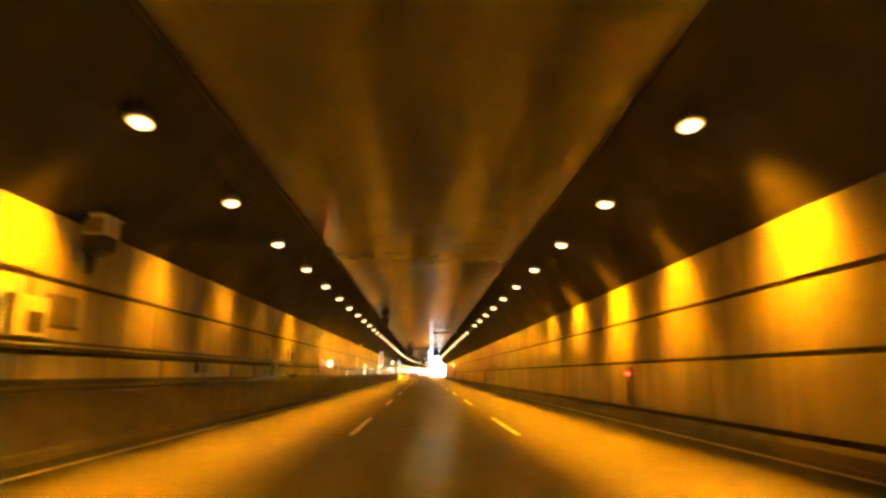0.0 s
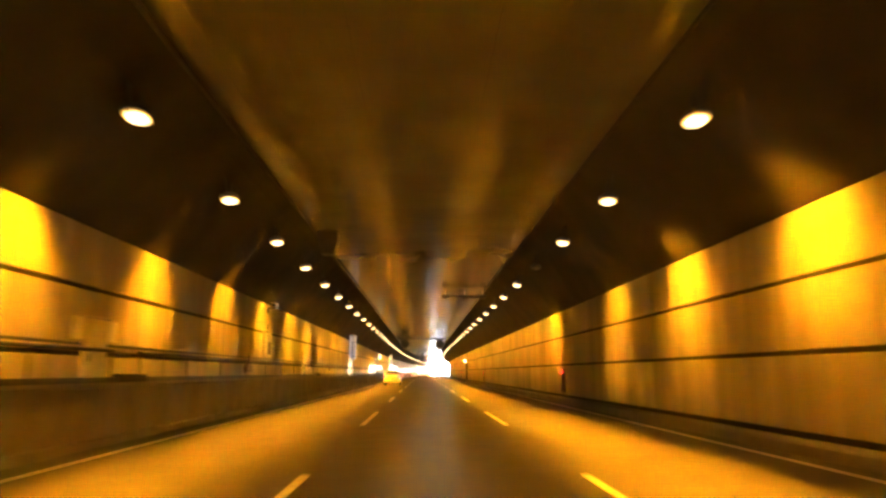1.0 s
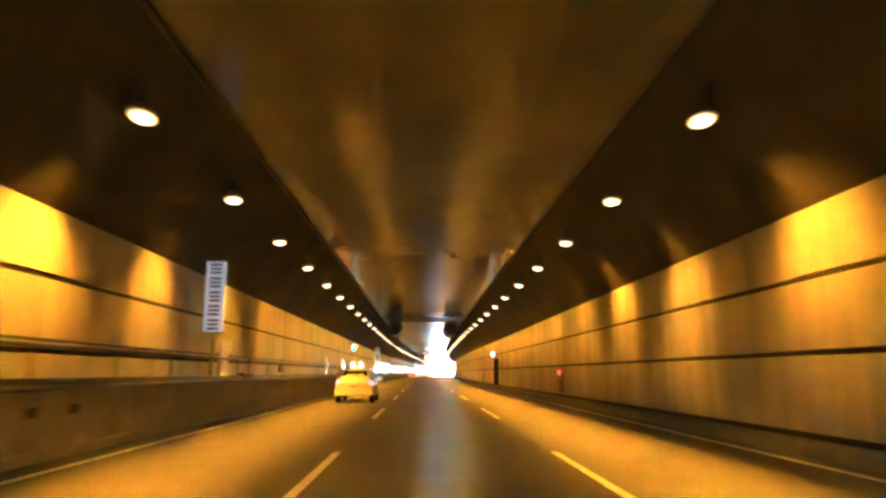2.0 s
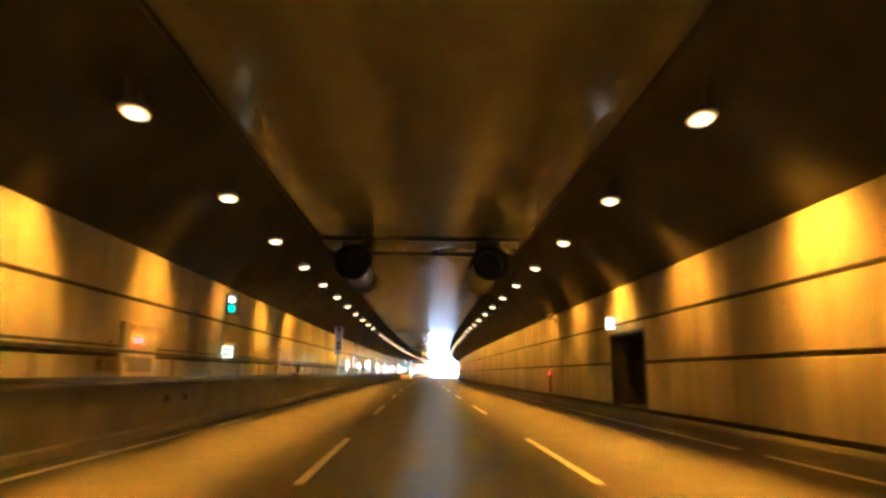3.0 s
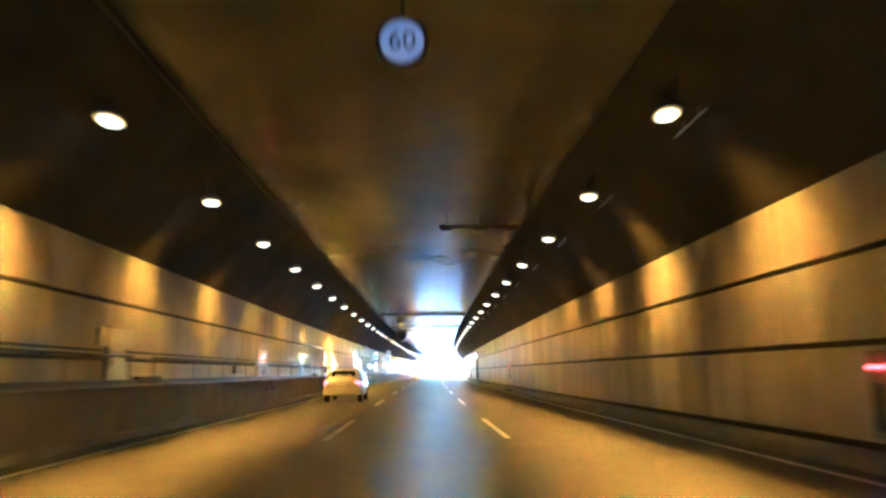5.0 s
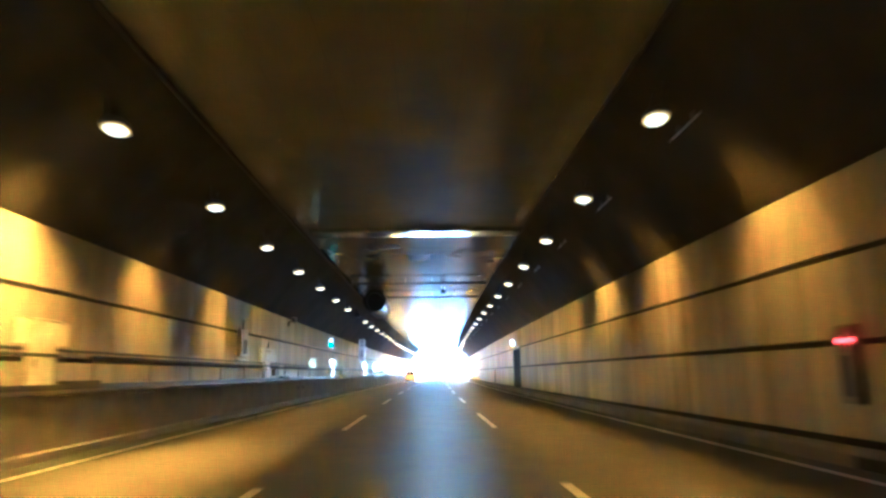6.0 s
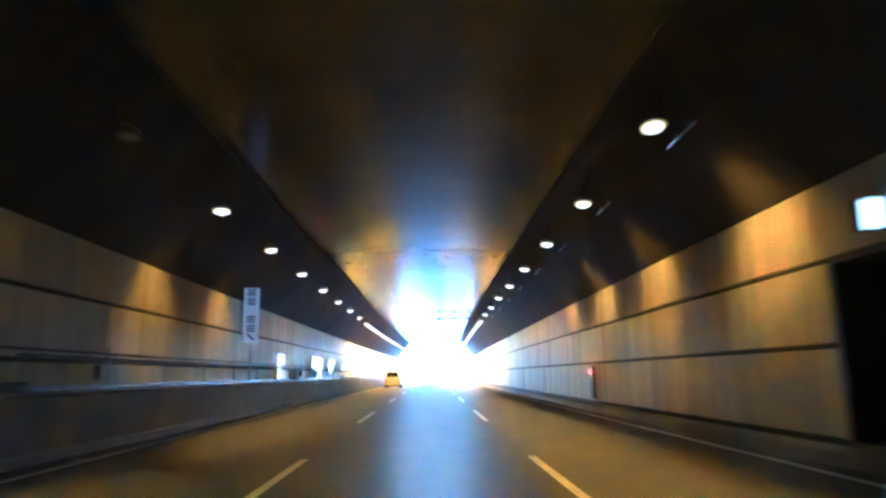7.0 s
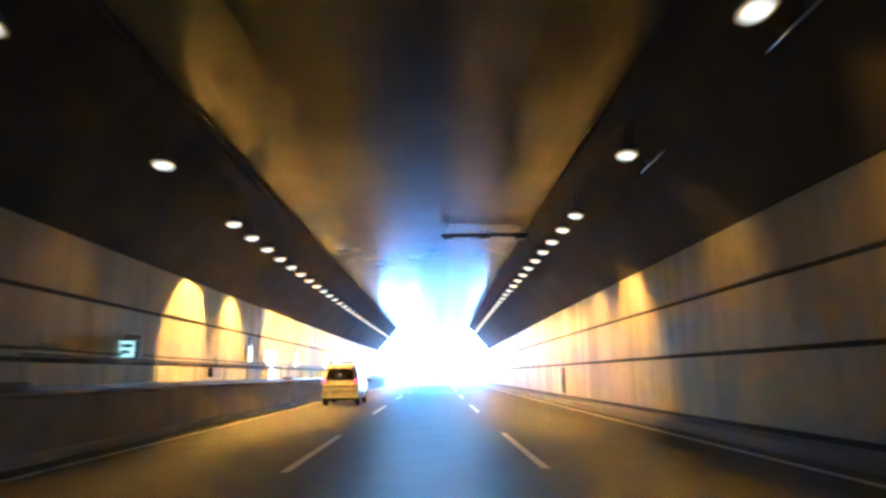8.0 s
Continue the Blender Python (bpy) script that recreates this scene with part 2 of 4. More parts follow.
ceiling_me = bpy.data.meshes.new("ceiling")
ceiling_me.from_pydata(boards_v, [], boards_f)
ceiling_me.materials.append(M["ceiling"])
ceiling = tagged(new("ceiling", ceiling_me), "flat grimy ceiling of smooth joined boards", "ceiling", kind="structure")
for name, x, r in (("trim_left", CX - 4.18, 0.06), ("trim_right", CX + 4.20, 0.04)):
    structure(name, tube(bmesh.new(), (x, Y0, ZC - 0.1), (x, Y1, ZC - 0.1), r, 10), M["recess"], "long pipe along the edge of the ceiling", "pipe")
# unseen end wall, added to keep daylight out behind the camera
structure("wall_end", B(-9, 9, Y0 - 0.4, Y0, -0.3, 8), M["haunch"], "added unseen wall that closes the bore behind the camera", "wall")

# right wall with two doorways through it
DOORS = [(98.85, 101.25, 0.30, 2.50), (201.0, 203.75, 0.30, 2.80)]
cuts = [Y0] + [v for d in DOORS for v in d[:2]] + [Y1]
bm = bmesh.new()
for a, b in zip(cuts[0::2], cuts[1::2]):
    box(bm, XR + 0.05, XR + 0.6, a, b, -0.3, 4.3)
for a, b, z0, z1 in DOORS:
    box(bm, XR + 0.05, XR + 0.6, a, b, z1, 4.3)
    box(bm, XR + 0.05, XR + 0.6, a, b, -0.3, z0 - 0.02)
wall_right = structure("wall_right", bm, M["recess"], "tunnel wall behind beige panels", "wall")

# edge lines and lane dashes
structure("edge_line_left", B(-5.42, -5.30, Y0, Y1 + 300, 0.0, 0.005), M["line"], "worn white edge line painted on the asphalt", "road marking")
BREAKS = [Y0, 92.75, 93.45, 105.45, 106.0, 119.3, 119.95, Y1 + 300]
bm = bmesh.new()
for a, b in zip(BREAKS[0::2], BREAKS[1::2]):
    box(bm, 5.21, 5.33, a, b, 0.0, 0.005)
structure("edge_line_right", bm, M["line"], "worn white edge line with short breaks, painted on the asphalt", "road marking")
dash = tagged(part("lane_dash", B(-0.06, 0.06, 0, 4.05, 0.0, 0.006), M["line"]), "worn white lane dash painted on the asphalt", "road marking", "lane dashes")
first = True
for x in (-1.8, 1.8):
    for k in range(-3, 33):
        m = pose(x, 10.89 + 10 * k - 10, 0)
        if first:
            dash.matrix_basis, first = m, False
        else:
            copy_thing(dash, m)

# ---- lamps ----
def make_lamp(lit):
    lamp = empty("tunnel_lamp", "glowing sodium tunnel lamp on a short bracket" if lit else "unlit tunnel lamp on a short bracket", "lamp", "tunnel lamps")
    bm = bmesh.new()
    bmesh.ops.create_uvsphere(bm, u_segments=20, v_segments=10, radius=1.0)
    for v in bm.verts:
        v.co = Vector((v.co.x * 0.235, v.co.y * 0.24, max(-0.02, v.co.z * 0.16) + 0.03))
    part("housing", bm, M["darksteel"], lamp, "dark cast housing", True)
    bm = bmesh.new()
    bmesh.ops.create_uvsphere(bm, u_segments=20, v_segments=8, radius=1.0)
    for v in bm.verts:
        v.co = Vector((v.co.x * 0.175, v.co.y * 0.175, v.co.z * 0.06 - 0.014))
    lens = part("lens", bm, M["lens"] if lit else M["deadlens"], lamp, "glowing lens" if lit else "dull unlit lens", True)
    # emissive ring: painted bloom where the lamp is lit
    bm = bmesh.new()
    bmesh.ops.create_cone(bm, cap_ends=True, segments=24, radius1=1.0, radius2=1.06, depth=0.012)
    for v in bm.verts:
        v.co = Vector((v.co.x * 0.205, v.co.y * 0.205, v.co.z - 0.012))
    part("reflector_rim", bm, M["lenshalo"] if lit else M["darksteel"], lamp, "amber glowing ring that stands in for lens bloom" if lit else "dull lens ring")
    for y in (-0.2, 0.2):
        part("bracket", B(-0.012, 0.012, y - 0.012, y + 0.012, 0.08, 0.66), M["darksteel"], lamp)
    return lamp


def lamp_light(power, degrees, blend):
    d = bpy.data.lights.new("sodium", 'SPOT')
    d.energy, d.color, d.spot_size, d.spot_blend, d.shadow_soft_size = power * LAMPS, SODIUM, radians(degrees), blend, 0.10
    return d


# each lamp throws a wide cut-off beam and a narrow core at its wall, and one beam at the carriageway
LEVELS = range(10)
WALL_BEAM = {1: [lamp_light(6.5 + 4.2 * p, 66, 0.95) for p in LEVELS], -1: [lamp_light(4 + 5.2 * p, 62, 0.8) for p in LEVELS]}
CORE_BEAM = {1: [lamp_light(7.5 * p ** 1.4, 44, 1.0) for p in LEVELS], -1: [lamp_light(6.5 * p ** 1.4, 44, 1.0) for p in LEVELS]}
WALL_BEAM[-1][9] = lamp_light(170, 86, 0.9)
ROAD_BEAM = {1: [lamp_light(p, 35, 1.0) for p in (215, 170, 75)], -1: [lamp_light(p, 34, 1.0) for p in (170, 150, 65, 480)]}
SPILL = lamp_light(50, 66, 1.0)
CLOSE_BEAM = {1: lamp_light(190, 46, 0.9), -1: lamp_light(240, 46, 0.9)}
ARCH_BEAM = {1: lamp_light(380, 56, 0.6), -1: lamp_light(700, 45, 0.12)}
# how strongly each lamp still burns, one digit a lamp along the bore
BURN = {1: "5555555757655567507535544444746455385645333322222334433343332222",
        -1: "5555555632042555466536433344652654376540543332233944311002201001"}
lit, dead = make_lamp(True), make_lamp(False)
used = {True: False, False: False}
OFF = {"R": {10}, "L": {32, 49}}
rng = random.Random(4)


def place_lamp(x, y, z, side, on, strength, close=False, spill=False):
    base = lit if on else dead
    m = pose(x, y, z, 0, side * 8, 0)
    if used[on]:
        ob = copy_thing(base, m)
    else:
        base.matrix_basis, ob = m, base
        used[on] = True
    if not on:
        return
    aim = rng.uniform(-3, 3)
    turn = rng.uniform(-5, 5)
    if close:
        beams = [("close_beam", CLOSE_BEAM[side], 0, 15 if side > 0 else -14, 2)]
        if strength:
            beams.append(("arch_beam", ARCH_BEAM[side], turn, side * (aim - (30 if side > 0 else 32)), 1))
    else:
        beams = [("road_beam", ROAD_BEAM[side][3 if side < 0 and strength == 9 else int(y > 115) + int(y > 155)], 0, 14 if side > 0 else -15, 2.8),
                 ("wall_beam", WALL_BEAM[side][strength], turn, side * (aim - (36 if side > 0 else 24)), 1)]
        if strength:
            beams.append(("core_beam", CORE_BEAM[side][strength], turn, side * (aim - (42 if side > 0 else 40)), 1))
    if spill:
        beams.append(("spill", SPILL, 0, side * 32, 1.5))
    for name, data, rx, ry, long in beams:
        li = new(name, data)
        li.matrix_basis = pose(x, y, z - 0.09, rx, ry, 0) @ Matrix.Diagonal((1, long * LENGTH, 1, 1))


for side, x, first_y, z, off in ((1, 4.37, 7.38, 5.50, OFF["R"]), (-1, -5.18, 7.46, 5.46, OFF["L"])):
    for k in range(-7, 57):
        place_lamp(x - (0.1 if side > 0 and k > 37 else 0), first_y + SPACING * k, z + (0.07 if side > 0 and k > 30 else 0), side, k not in off, int(BURN[side][k + 7]), spill=k % 2 == (side > 0))
    arches = {round(1 + 2.35 * i) for i in range(14)}
    for k in range(34):
        place_lamp(x - (0.1 if side > 0 else 0), 236.25 + 1.36 * k, z - (0.12 if side < 0 else 0), side, True, int(k in arches or (side > 0 and k % 2 == 1)), True)

# ---- doorway niches in the right wall ----
def make_niche(d0, d1, z0, z1, name):
    bm = bmesh.new()
    x0, x1 = XR + 0.6, XR + 2.0
    box(bm, x1, x1 + 0.15, d0 - 0.2, d1 + 0.2, z0 - 0.2, z1 + 0.2)
    box(bm, x0, x1, d0 - 0.2, d0 - 0.003, z0 - 0.2, z1 + 0.2)
    box(bm, x0, x1, d1 + 0.003, d1 + 0.2, z0 - 0.2, z1 + 0.2)
    box(bm, x0, x1, d0 - 0.003, d1 + 0.003, z1 + 0.003, z1 + 0.2)
    box(bm, x0, x1, d0 - 0.003, d1 + 0.003, z0 - 0.2, z0 - 0.023)
    niche = structure(name, bm, M["haunch"], "dark recess of an escape doorway in the panelled wall", "doorway")
    for y in (d0 - 0.09, d1 + 0.002):
        part("frame", B(XR - 0.015, XR + 0.3, y, y + 0.088, z0 - 0.01, z1 + 0.088), M["darksteel"], niche, "dark steel frame")
    part("frame", B(XR - 0.015, XR + 0.3, d0 + 0.0, d1, z1 + 0.004, z1 + 0.09), M["darksteel"], niche, "dark steel frame")
    leaf = part("door_leaf", B(XR + 1.25, XR + 1.31, d0 + 0.5, d1 - 0.01, z0 - 0.02, z1 - 0.05), M["darksteel"], niche, "dark grey steel door leaf")
    part("handle", tube(bmesh.new(), (XR + 1.2, d0 + 0.62, z0 + 1.0), (XR + 1.2, d0 + 0.62, z0 + 1.25), 0.02), M["steel"], leaf)
    return niche


for i, d in enumerate(DOORS):
    make_niche(*d, f"door_{i + 1}")


def sign_box(x, y, z, w, h, face, label, bars, name="exit_sign", depth=0.14, post=False):
    """A lit box sign that faces oncoming traffic (towards -y)."""
    s = empty(name, label, "sign")
    part("case", B(-w / 2 - 0.025, w / 2 + 0.025, 0.0, depth, -0.025, h + 0.025, bevel=0.01), M["darksteel"], s)
    part("face", B(-w / 2, w / 2, -0.008, -0.001, 0.0, h), face, s, "glowing face")
    for bx0, bx1, bz0, bz1 in bars:
        part("bar", B(-w / 2 + bx0 * w, -w / 2 + bx1 * w, -0.014, -0.009, bz0 * h, bz1 * h), M["signink"], s)
    if name == "wall_sign":
        part("backboard", B(-w / 2 - 0.05, w / 2 + 0.06, depth + 0.001, depth + 0.03, -0.10, h + 0.14), M["beige"], s, "pale painted backboard")
    side = 1 if x > 0 else -1
    wx = (XR if side > 0 else XL) - x
    part("arm", B(min(0.9 * w / 2 * side, wx), max(0.9 * w / 2 * side, wx), depth * 0.35, depth * 0.65, h * 0.4, h * 0.6), M["darksteel"], s)
    s.location = (x, y, z)
    return s


TEXT2 = [(0.12, 0.88, 0.60, 0.80), (0.12, 0.70, 0.22, 0.42)]
sign_box(5.98, 100.6, 2.74, 0.27, 0.36, M["white"], "glowing white box sign above the escape doorway", [])
sign_box(5.98, 202.6, 3.06, 0.27, 0.38, M["white"], "glowing white box sign above the escape doorway", [])
for y in (34.2, 101.2, 134.0, 198.1, 235.2):
    sign_box(-6.69, y - 0.35, 1.74, 0.34, 0.36, M["yellowsign"], "glowing pale yellow box sign with dark bars", TEXT2, "wall_sign")


# ---- green signals on the left wall ----
def make_signal(y, z):
    s = empty("signal_light", "upright black signal head with green and white lamps lit", "signal")
    part("case", B(-0.17, 0.17, 0.0, 0.22, 0.0, 0.66, bevel=0.02), M["darksteel"], s)
    for z0 in (0.07, 0.36):
        bm = bmesh.new()
        bmesh.ops.create_cone(bm, cap_ends=True, segments=24, radius1=0.105, radius2=0.10, depth=0.02, matrix=pose(0, -0.012, z0 + 0.12, 90))
        part("lamp", bm, M["green"] if z0 < 0.2 else M["white"], s, "glowing green lamp" if z0 < 0.2 else "glowing white lamp")
        part("hood", B(-0.14, 0.14, -0.16, -0.002, z0 + 0.245, z0 + 0.262), M["darksteel"], s)
    part("arm", B(XL + 6.62, -0.15, 0.08, 0.13, 0.3, 0.36), M["steel"], s)
    s.location = (-6.62, y, z)


make_signal(100.6, 3.12)
make_signal(202.4, 3.08)


# ---- tall upright sign boards on posts, standing on the walkway ----
def make_board(y, z0, z1, cells, board, ink, label):
    s = empty("sign_board", label, "sign", "upright sign boards")
    h = z1 - z0
    part("panel", B(-0.27, 0.27, 0.0, 0.05, z0, z1, bevel=0.008), board, s, "white rectangular board with a faint added glow")
    n = len(cells)
    for i, kind in enumerate(cells):
        a = z1 - h * (i + 1) / n + 0.03
        b = z1 - h * i / n - 0.03
        if kind == "glyph":
            for f0, f1 in ((0.05, 0.25), (0.40, 0.58), (0.74, 0.94)):
                part("glyph_bar", B(-0.16, 0.16, -0.008, -0.001, a + (b - a) * f0, a + (b - a) * f1), ink, s)
        elif kind == "block":
            part("glyph_block", B(-0.18, 0.18, -0.008, -0.001, a, b), ink, s)
        elif kind == "arrow":
            bm = bmesh.new()
            v = [bm.verts.new((x, -0.006, z)) for x, z in ((-0.16, b), (-0.06, b), (0.17, a + 0.02), (0.08, a + 0.02))]
            bm.faces.new(v)
            bmesh.ops.solidify(bm, geom=bm.faces[:], thickness=0.004)
            part("arrow", bm, ink, s)
    part("post", tube(bmesh.new(), (0.0, 0.09, 1.12), (0.0, 0.09, z1 - 0.2), 0.04), M["steel"], s)
    for z in (z0 + 0.2, z1 - 0.3):
        part("clamp", B(-0.08, 0.08, 0.052, 0.14, z, z + 0.05), M["steel"], s)
    part("foot", B(-0.12, 0.12, 0.0, 0.2, 1.12, 1.14), M["steel"], s)
    s.location = (-6.28, y, 0)


make_board(70.0, 2.38, 4.32, ["glyph", "glyph", "glyph", "glyph", "glyph"], M["boardglow"], M["ink"], "tall white sign board with a column of unreadable characters")
make_board(119.8, 2.52, 4.45, ["block", "glyph", "glyph", "block", "block", "arrow"], M["boardface"], M["blueink"], "tall white sign board with blue blocks and an arrow")
make_board(214.3, 2.50, 4.42, ["glyph", "glyph", "none", "glyph", "glyph", "arrow"], M["boardglow"], M["ink"], "tall white sign board with dark characters and an arrow")


# ---- handrail on the walkway, in sections between the cabinets ----
GAPS = [4.6, 21.7, 38.05, 55.2, 72.3, 89.6, 107.1, 123.5, 135.6, 152.0, 168.5, 177.8, 190.2, 204.0, 219.5, 231.0, 244.9, 258.0, 271.0]
RX = -6.14
post_me = mesh_of("post", tube(tube(bmesh.new(), (0, 0, 1.12), (0, 0, 1.64), 0.016, 8), (0, 0, 1.118), (0, 0, 1.135), 0.05, 10), M["tanbox"])
edges = [Y0 + 0.5] + [v for g in GAPS for v in (g - 0.42, g + 0.42)] + [Y1 - 0.5]
for a, b in zip(edges[0::2], edges[1::2]):
    rail = empty("handrail", "dark steel pipe handrail with posts on the walkway", "handrail", "handrail sections")
    part("top_rail", tube(bmesh.new(), (0, a, 1.66), (0, b, 1.66), 0.030, 10), M["darksteel"], rail)
    part("conduit", tube(bmesh.new(), (XL + 0.06 - RX, a, 1.80), (XL + 0.06 - RX, b, 1.80), 0.028, 8), M["darksteel"], rail)
    n = max(2, round((b - a) / 2.0))
    for i in range(n + 1):
        p = new("post", post_me)
        p.parent, p.location = rail, (0, a + 0.05 + (b - a - 0.1) * i / n, 0)
    rail.location = (RX, 0, 0)


# ---- cabinets and boxes on the left wall ----
def make_cabinet(y, w, z1, group, label, lamp=None):
    c = empty("wall_cabinet", label, "cabinet", group)
    h = z1 - 1.12
    part("body", B(0.0, 0.08, -w / 2, w / 2, 0.0, h, bevel=0.012), M["beige"], c)
    door = part("door", B(0.082, 0.096, -w / 2 + 0.05, w / 2 - 0.05, 0.08, h * 0.62, bevel=0.004), M["beige"], c)
    part("handle", B(0.097, 0.115, -w / 2 + 0.1, -w / 2 + 0.13, h * 0.3, h * 0.42), M["darksteel"], door, "dark pull handle")
    part("label_plate", B(0.082, 0.088, -w / 4, w / 4, h * 0.72, h * 0.9), M["whitepaint"], c, "blank white plate")
    if lamp:
        part("red_lamp", B(0.084, 0.13, -0.26, 0.02, h * 0.66, h * 0.66 + 0.13, bevel=0.012), lamp, c, "glowing red lamp strip")
        part("grille", B(0.098, 0.106, -w / 2 + 0.2, w / 2 - 0.2, 0.14, h * 0.4), M["tanbox"], c, "dull lower grille")
    part("hood", B(0.0, 0.13, -w / 2 - 0.03, w / 2 + 0.03, h + 0.002, h + 0.03), M["beige"], c)
    if not lamp:
        for s in (-1, 1):
            part("wing", B(0.0, 0.06, min(s * (w / 2 + 0.004), s * (w / 2 + 0.30)), max(s * (w / 2 + 0.004), s * (w / 2 + 0.30)), h * 0.64, h, bevel=0.008), M["beige"], c, "pale side board")
    c.location = (XL, y, 1.12)
    return c


for y in GAPS:
    make_cabinet(y, 0.66, 2.30, "walkway cabinets", "narrow pale cabinet standing on the walkway between handrails")
for y in (31.9, 96.0, 127.6, 162.0, 230.9 - 3.6):
    make_cabinet(y, 1.35, 2.30, "red lamp cabinets", "wide pale emergency cabinet with a glowing red lamp strip", M["red"])


def make_box(y, z, w, h, d, mat, label, name="junction_box", category="box", group=""):
    b = empty(name, label, category, group)
    part("body", B(0, d, -w / 2, w / 2, 0, h, bevel=0.01), M["beige"] if name == "equipment_box" else mat, b)
    if mat == M["brownbox"]:
        part("lid", B(d + 0.001, d + 0.014, -w * 0.12, w * 0.34, h * 0.10, h * 0.62, bevel=0.004), mat, b, "dark brown lid")
        part("drip_tray", B(0.0, d + 0.04, -w * 0.75, w * 0.75, -0.16, -0.10, bevel=0.008), M["whitepaint"], b, "pale drip tray")
    else:
        part("lid", B(d + 0.001, d + 0.014, -w / 2 + 0.03, w / 2 - 0.03, 0.018, h - 0.036, bevel=0.004), mat, b)
    part("conduit", tube(bmesh.new(), (d / 2, 0, h), (d / 2, 0, h + 0.35), 0.018, 8), M["darksteel"], b)
    b.location = (XL, y, z)


for k in range(-1, 16):
    y = 30.6 + 16.08 * k
    make_box(y, 1.28, 0.62, 0.28, 0.12, M["tanbox"], "flat dull brown junction box low on the wall behind the handrail", group="low junction boxes")
for y, z, h in ((7.98, 1.95, 0.42), (24.0, 1.95, 0.40), (48.6, 1.98, 0.74), (130.8, 2.08, 0.52), (140.4, 1.98, 0.40), (143.2, 2.0, 0.55), (174.4, 1.92, 0.40), (187.2, 2.08, 0.76)):
    make_box(y, z - 0.1, 0.72, h + 0.24, 0.14, M["brownbox"], "pale equipment box with a dark brown lid on the wall", "equipment_box", "box", "brown boxes")
for y, z in ((225.8, 1.75), (242.4, 1.80), (248.5, 1.75), (255.0, 1.78)):
    make_box(y, z, 0.45, 0.62, 0.10, M["whitepaint"], "white painted box fixed to the wall panels", "equipment_box", "box", "white boxes")
make_box(190.3, 1.84, 2.1, 0.6, 0.05, M["beige"], "wide pale board fixed to the wall panels", "notice_board", "board")


# ---- surveillance cameras on the wall tops ----
def make_cctv(x, y, z, side):
    c = empty("surveillance_camera", "small dark surveillance camera on a bracket at the wall top", "camera")
    part("bracket", B(-0.03, 0.03, -0.03, 0.03, -0.18, 0.0), M["darksteel"], c)
    part("arm", B(min(0, -side * 0.35), max(0, -side * 0.35), -0.03, 0.03, 0.0, 0.05), M["darksteel"], c)
    body = part("body", B(-0.07, 0.07, -0.28, 0.18, 0.055, 0.19, bevel=0.02), M["fan"], c)
    body.location = (-side * 0.3, 0, 0)
    part("sunshield", B(-0.085 - side * 0.3, 0.085 - side * 0.3, -0.34, 0.2, 0.195, 0.21), M["whitepaint"], c)
    part("lens", tube(bmesh.new(), (-side * 0.3, -0.30, 0.12), (-side * 0.3, -0.27, 0.12), 0.045), M["darksteel"], c)
    c.location = (x, y, z)


for y in (48.4, 131.3, 193.0):
    make_cctv(XL + 0.05, y, 3.85, -1)
make_cctv(XR - 0.05, 107.5, 3.80, 1)


# ---- pan-and-tilt housing on the wall top, and a brown board below it ----
unit = empty("equipment_housing", "pale square housing on a dark tapered bracket at the wall top", "housing")
part("case", B(0.02, 0.44, -0.22, 0.24, 0.0, 0.36, bevel=0.02), M["beige"], unit)
part("front", B(0.05, 0.41, -0.236, -0.221, 0.03, 0.33), M["tanbox"], unit, "dull brown front plate")
part("hood", B(0.0, 0.48, -0.28, 0.28, 0.362, 0.385, bevel=0.006), M["beige"], unit)
bm = bmesh.new()
bracket = [[bm.verts.new((x, y, z)) for x, y in ((0.0, -w), (d, -w), (d, w), (0.0, w))] for w, d, z in ((0.06, 0.10, -0.72), (0.08, 0.14, -0.40), (0.20, 0.40, -0.28), (0.20, 0.42, -0.003))]
for p, q in zip(bracket, bracket[1:]):
    for i in range(4):
        bm.faces.new((p[i], p[(i + 1) % 4], q[(i + 1) % 4], q[i]))
bm.faces.new(bracket[0][::-1])
bm.faces.new(bracket[-1])
part("bracket", bm, M["darksteel"], unit, "dark tapered bracket")
unit.location = (XL, 9.15, 3.86)
board = empty("notice_board", "dull brown board with a dark lower lip on the wall panels", "board")
part("sheet", B(0.0, 0.03, -0.38, 0.38, 0.0, 0.54, bevel=0.006), M["tanbox"], board)
part("lip", B(0.0, 0.07, -0.40, 0.40, -0.06, -0.003, bevel=0.006), M["brownbox"], board, "dark lower lip")
board.location = (XL, 8.78, 2.10)

# ---- steel step plates on the walkway edge before the cabinets ----
plate = empty("step_plate", "dark steel step plate on the walkway edge", "plate", "step plates")
part("tread", B(-0.10, 0.03, -0.45, 0.45, 0.0, 0.055, bevel=0.008), M["darksteel"], plate)
part("riser", B(0.031, 0.043, -0.45, 0.45, -0.10, 0.05), M["recess"], plate)
placed = False
for y in GAPS:
    m = pose(-5.985, y, 1.187)
    if placed:
        copy_thing(plate, m)
    else:
        plate.matrix_basis, placed = m, True


# ---- call posts with a red lamp on the right wall ----
def make_call_post(y, z0, z1, zr):
    c = empty("fire_alarm_post", "narrow dark alarm post with a glowing red lamp on the wall", "alarm", "alarm posts")
    part("body", B(-0.12, 0.0, -0.14, 0.14, z0, z1, bevel=0.015), M["tanbox"], c)
    part("panel", B(-0.132, -0.121, -0.1, 0.1, z0 + 0.1, z1 - 0.42), M["darksteel"], c)
    for k in (-0.08, 0.08):
        bm = bmesh.new()
        bmesh.ops.create_uvsphere(bm, u_segments=14, v_segments=8, radius=0.036)
        ob = part("red_lamp", bm, M["red"], c, "glowing red lamp", True)
        ob.location = (-0.15, k - 0.04, zr)
    c.location = (XR, y, 0)


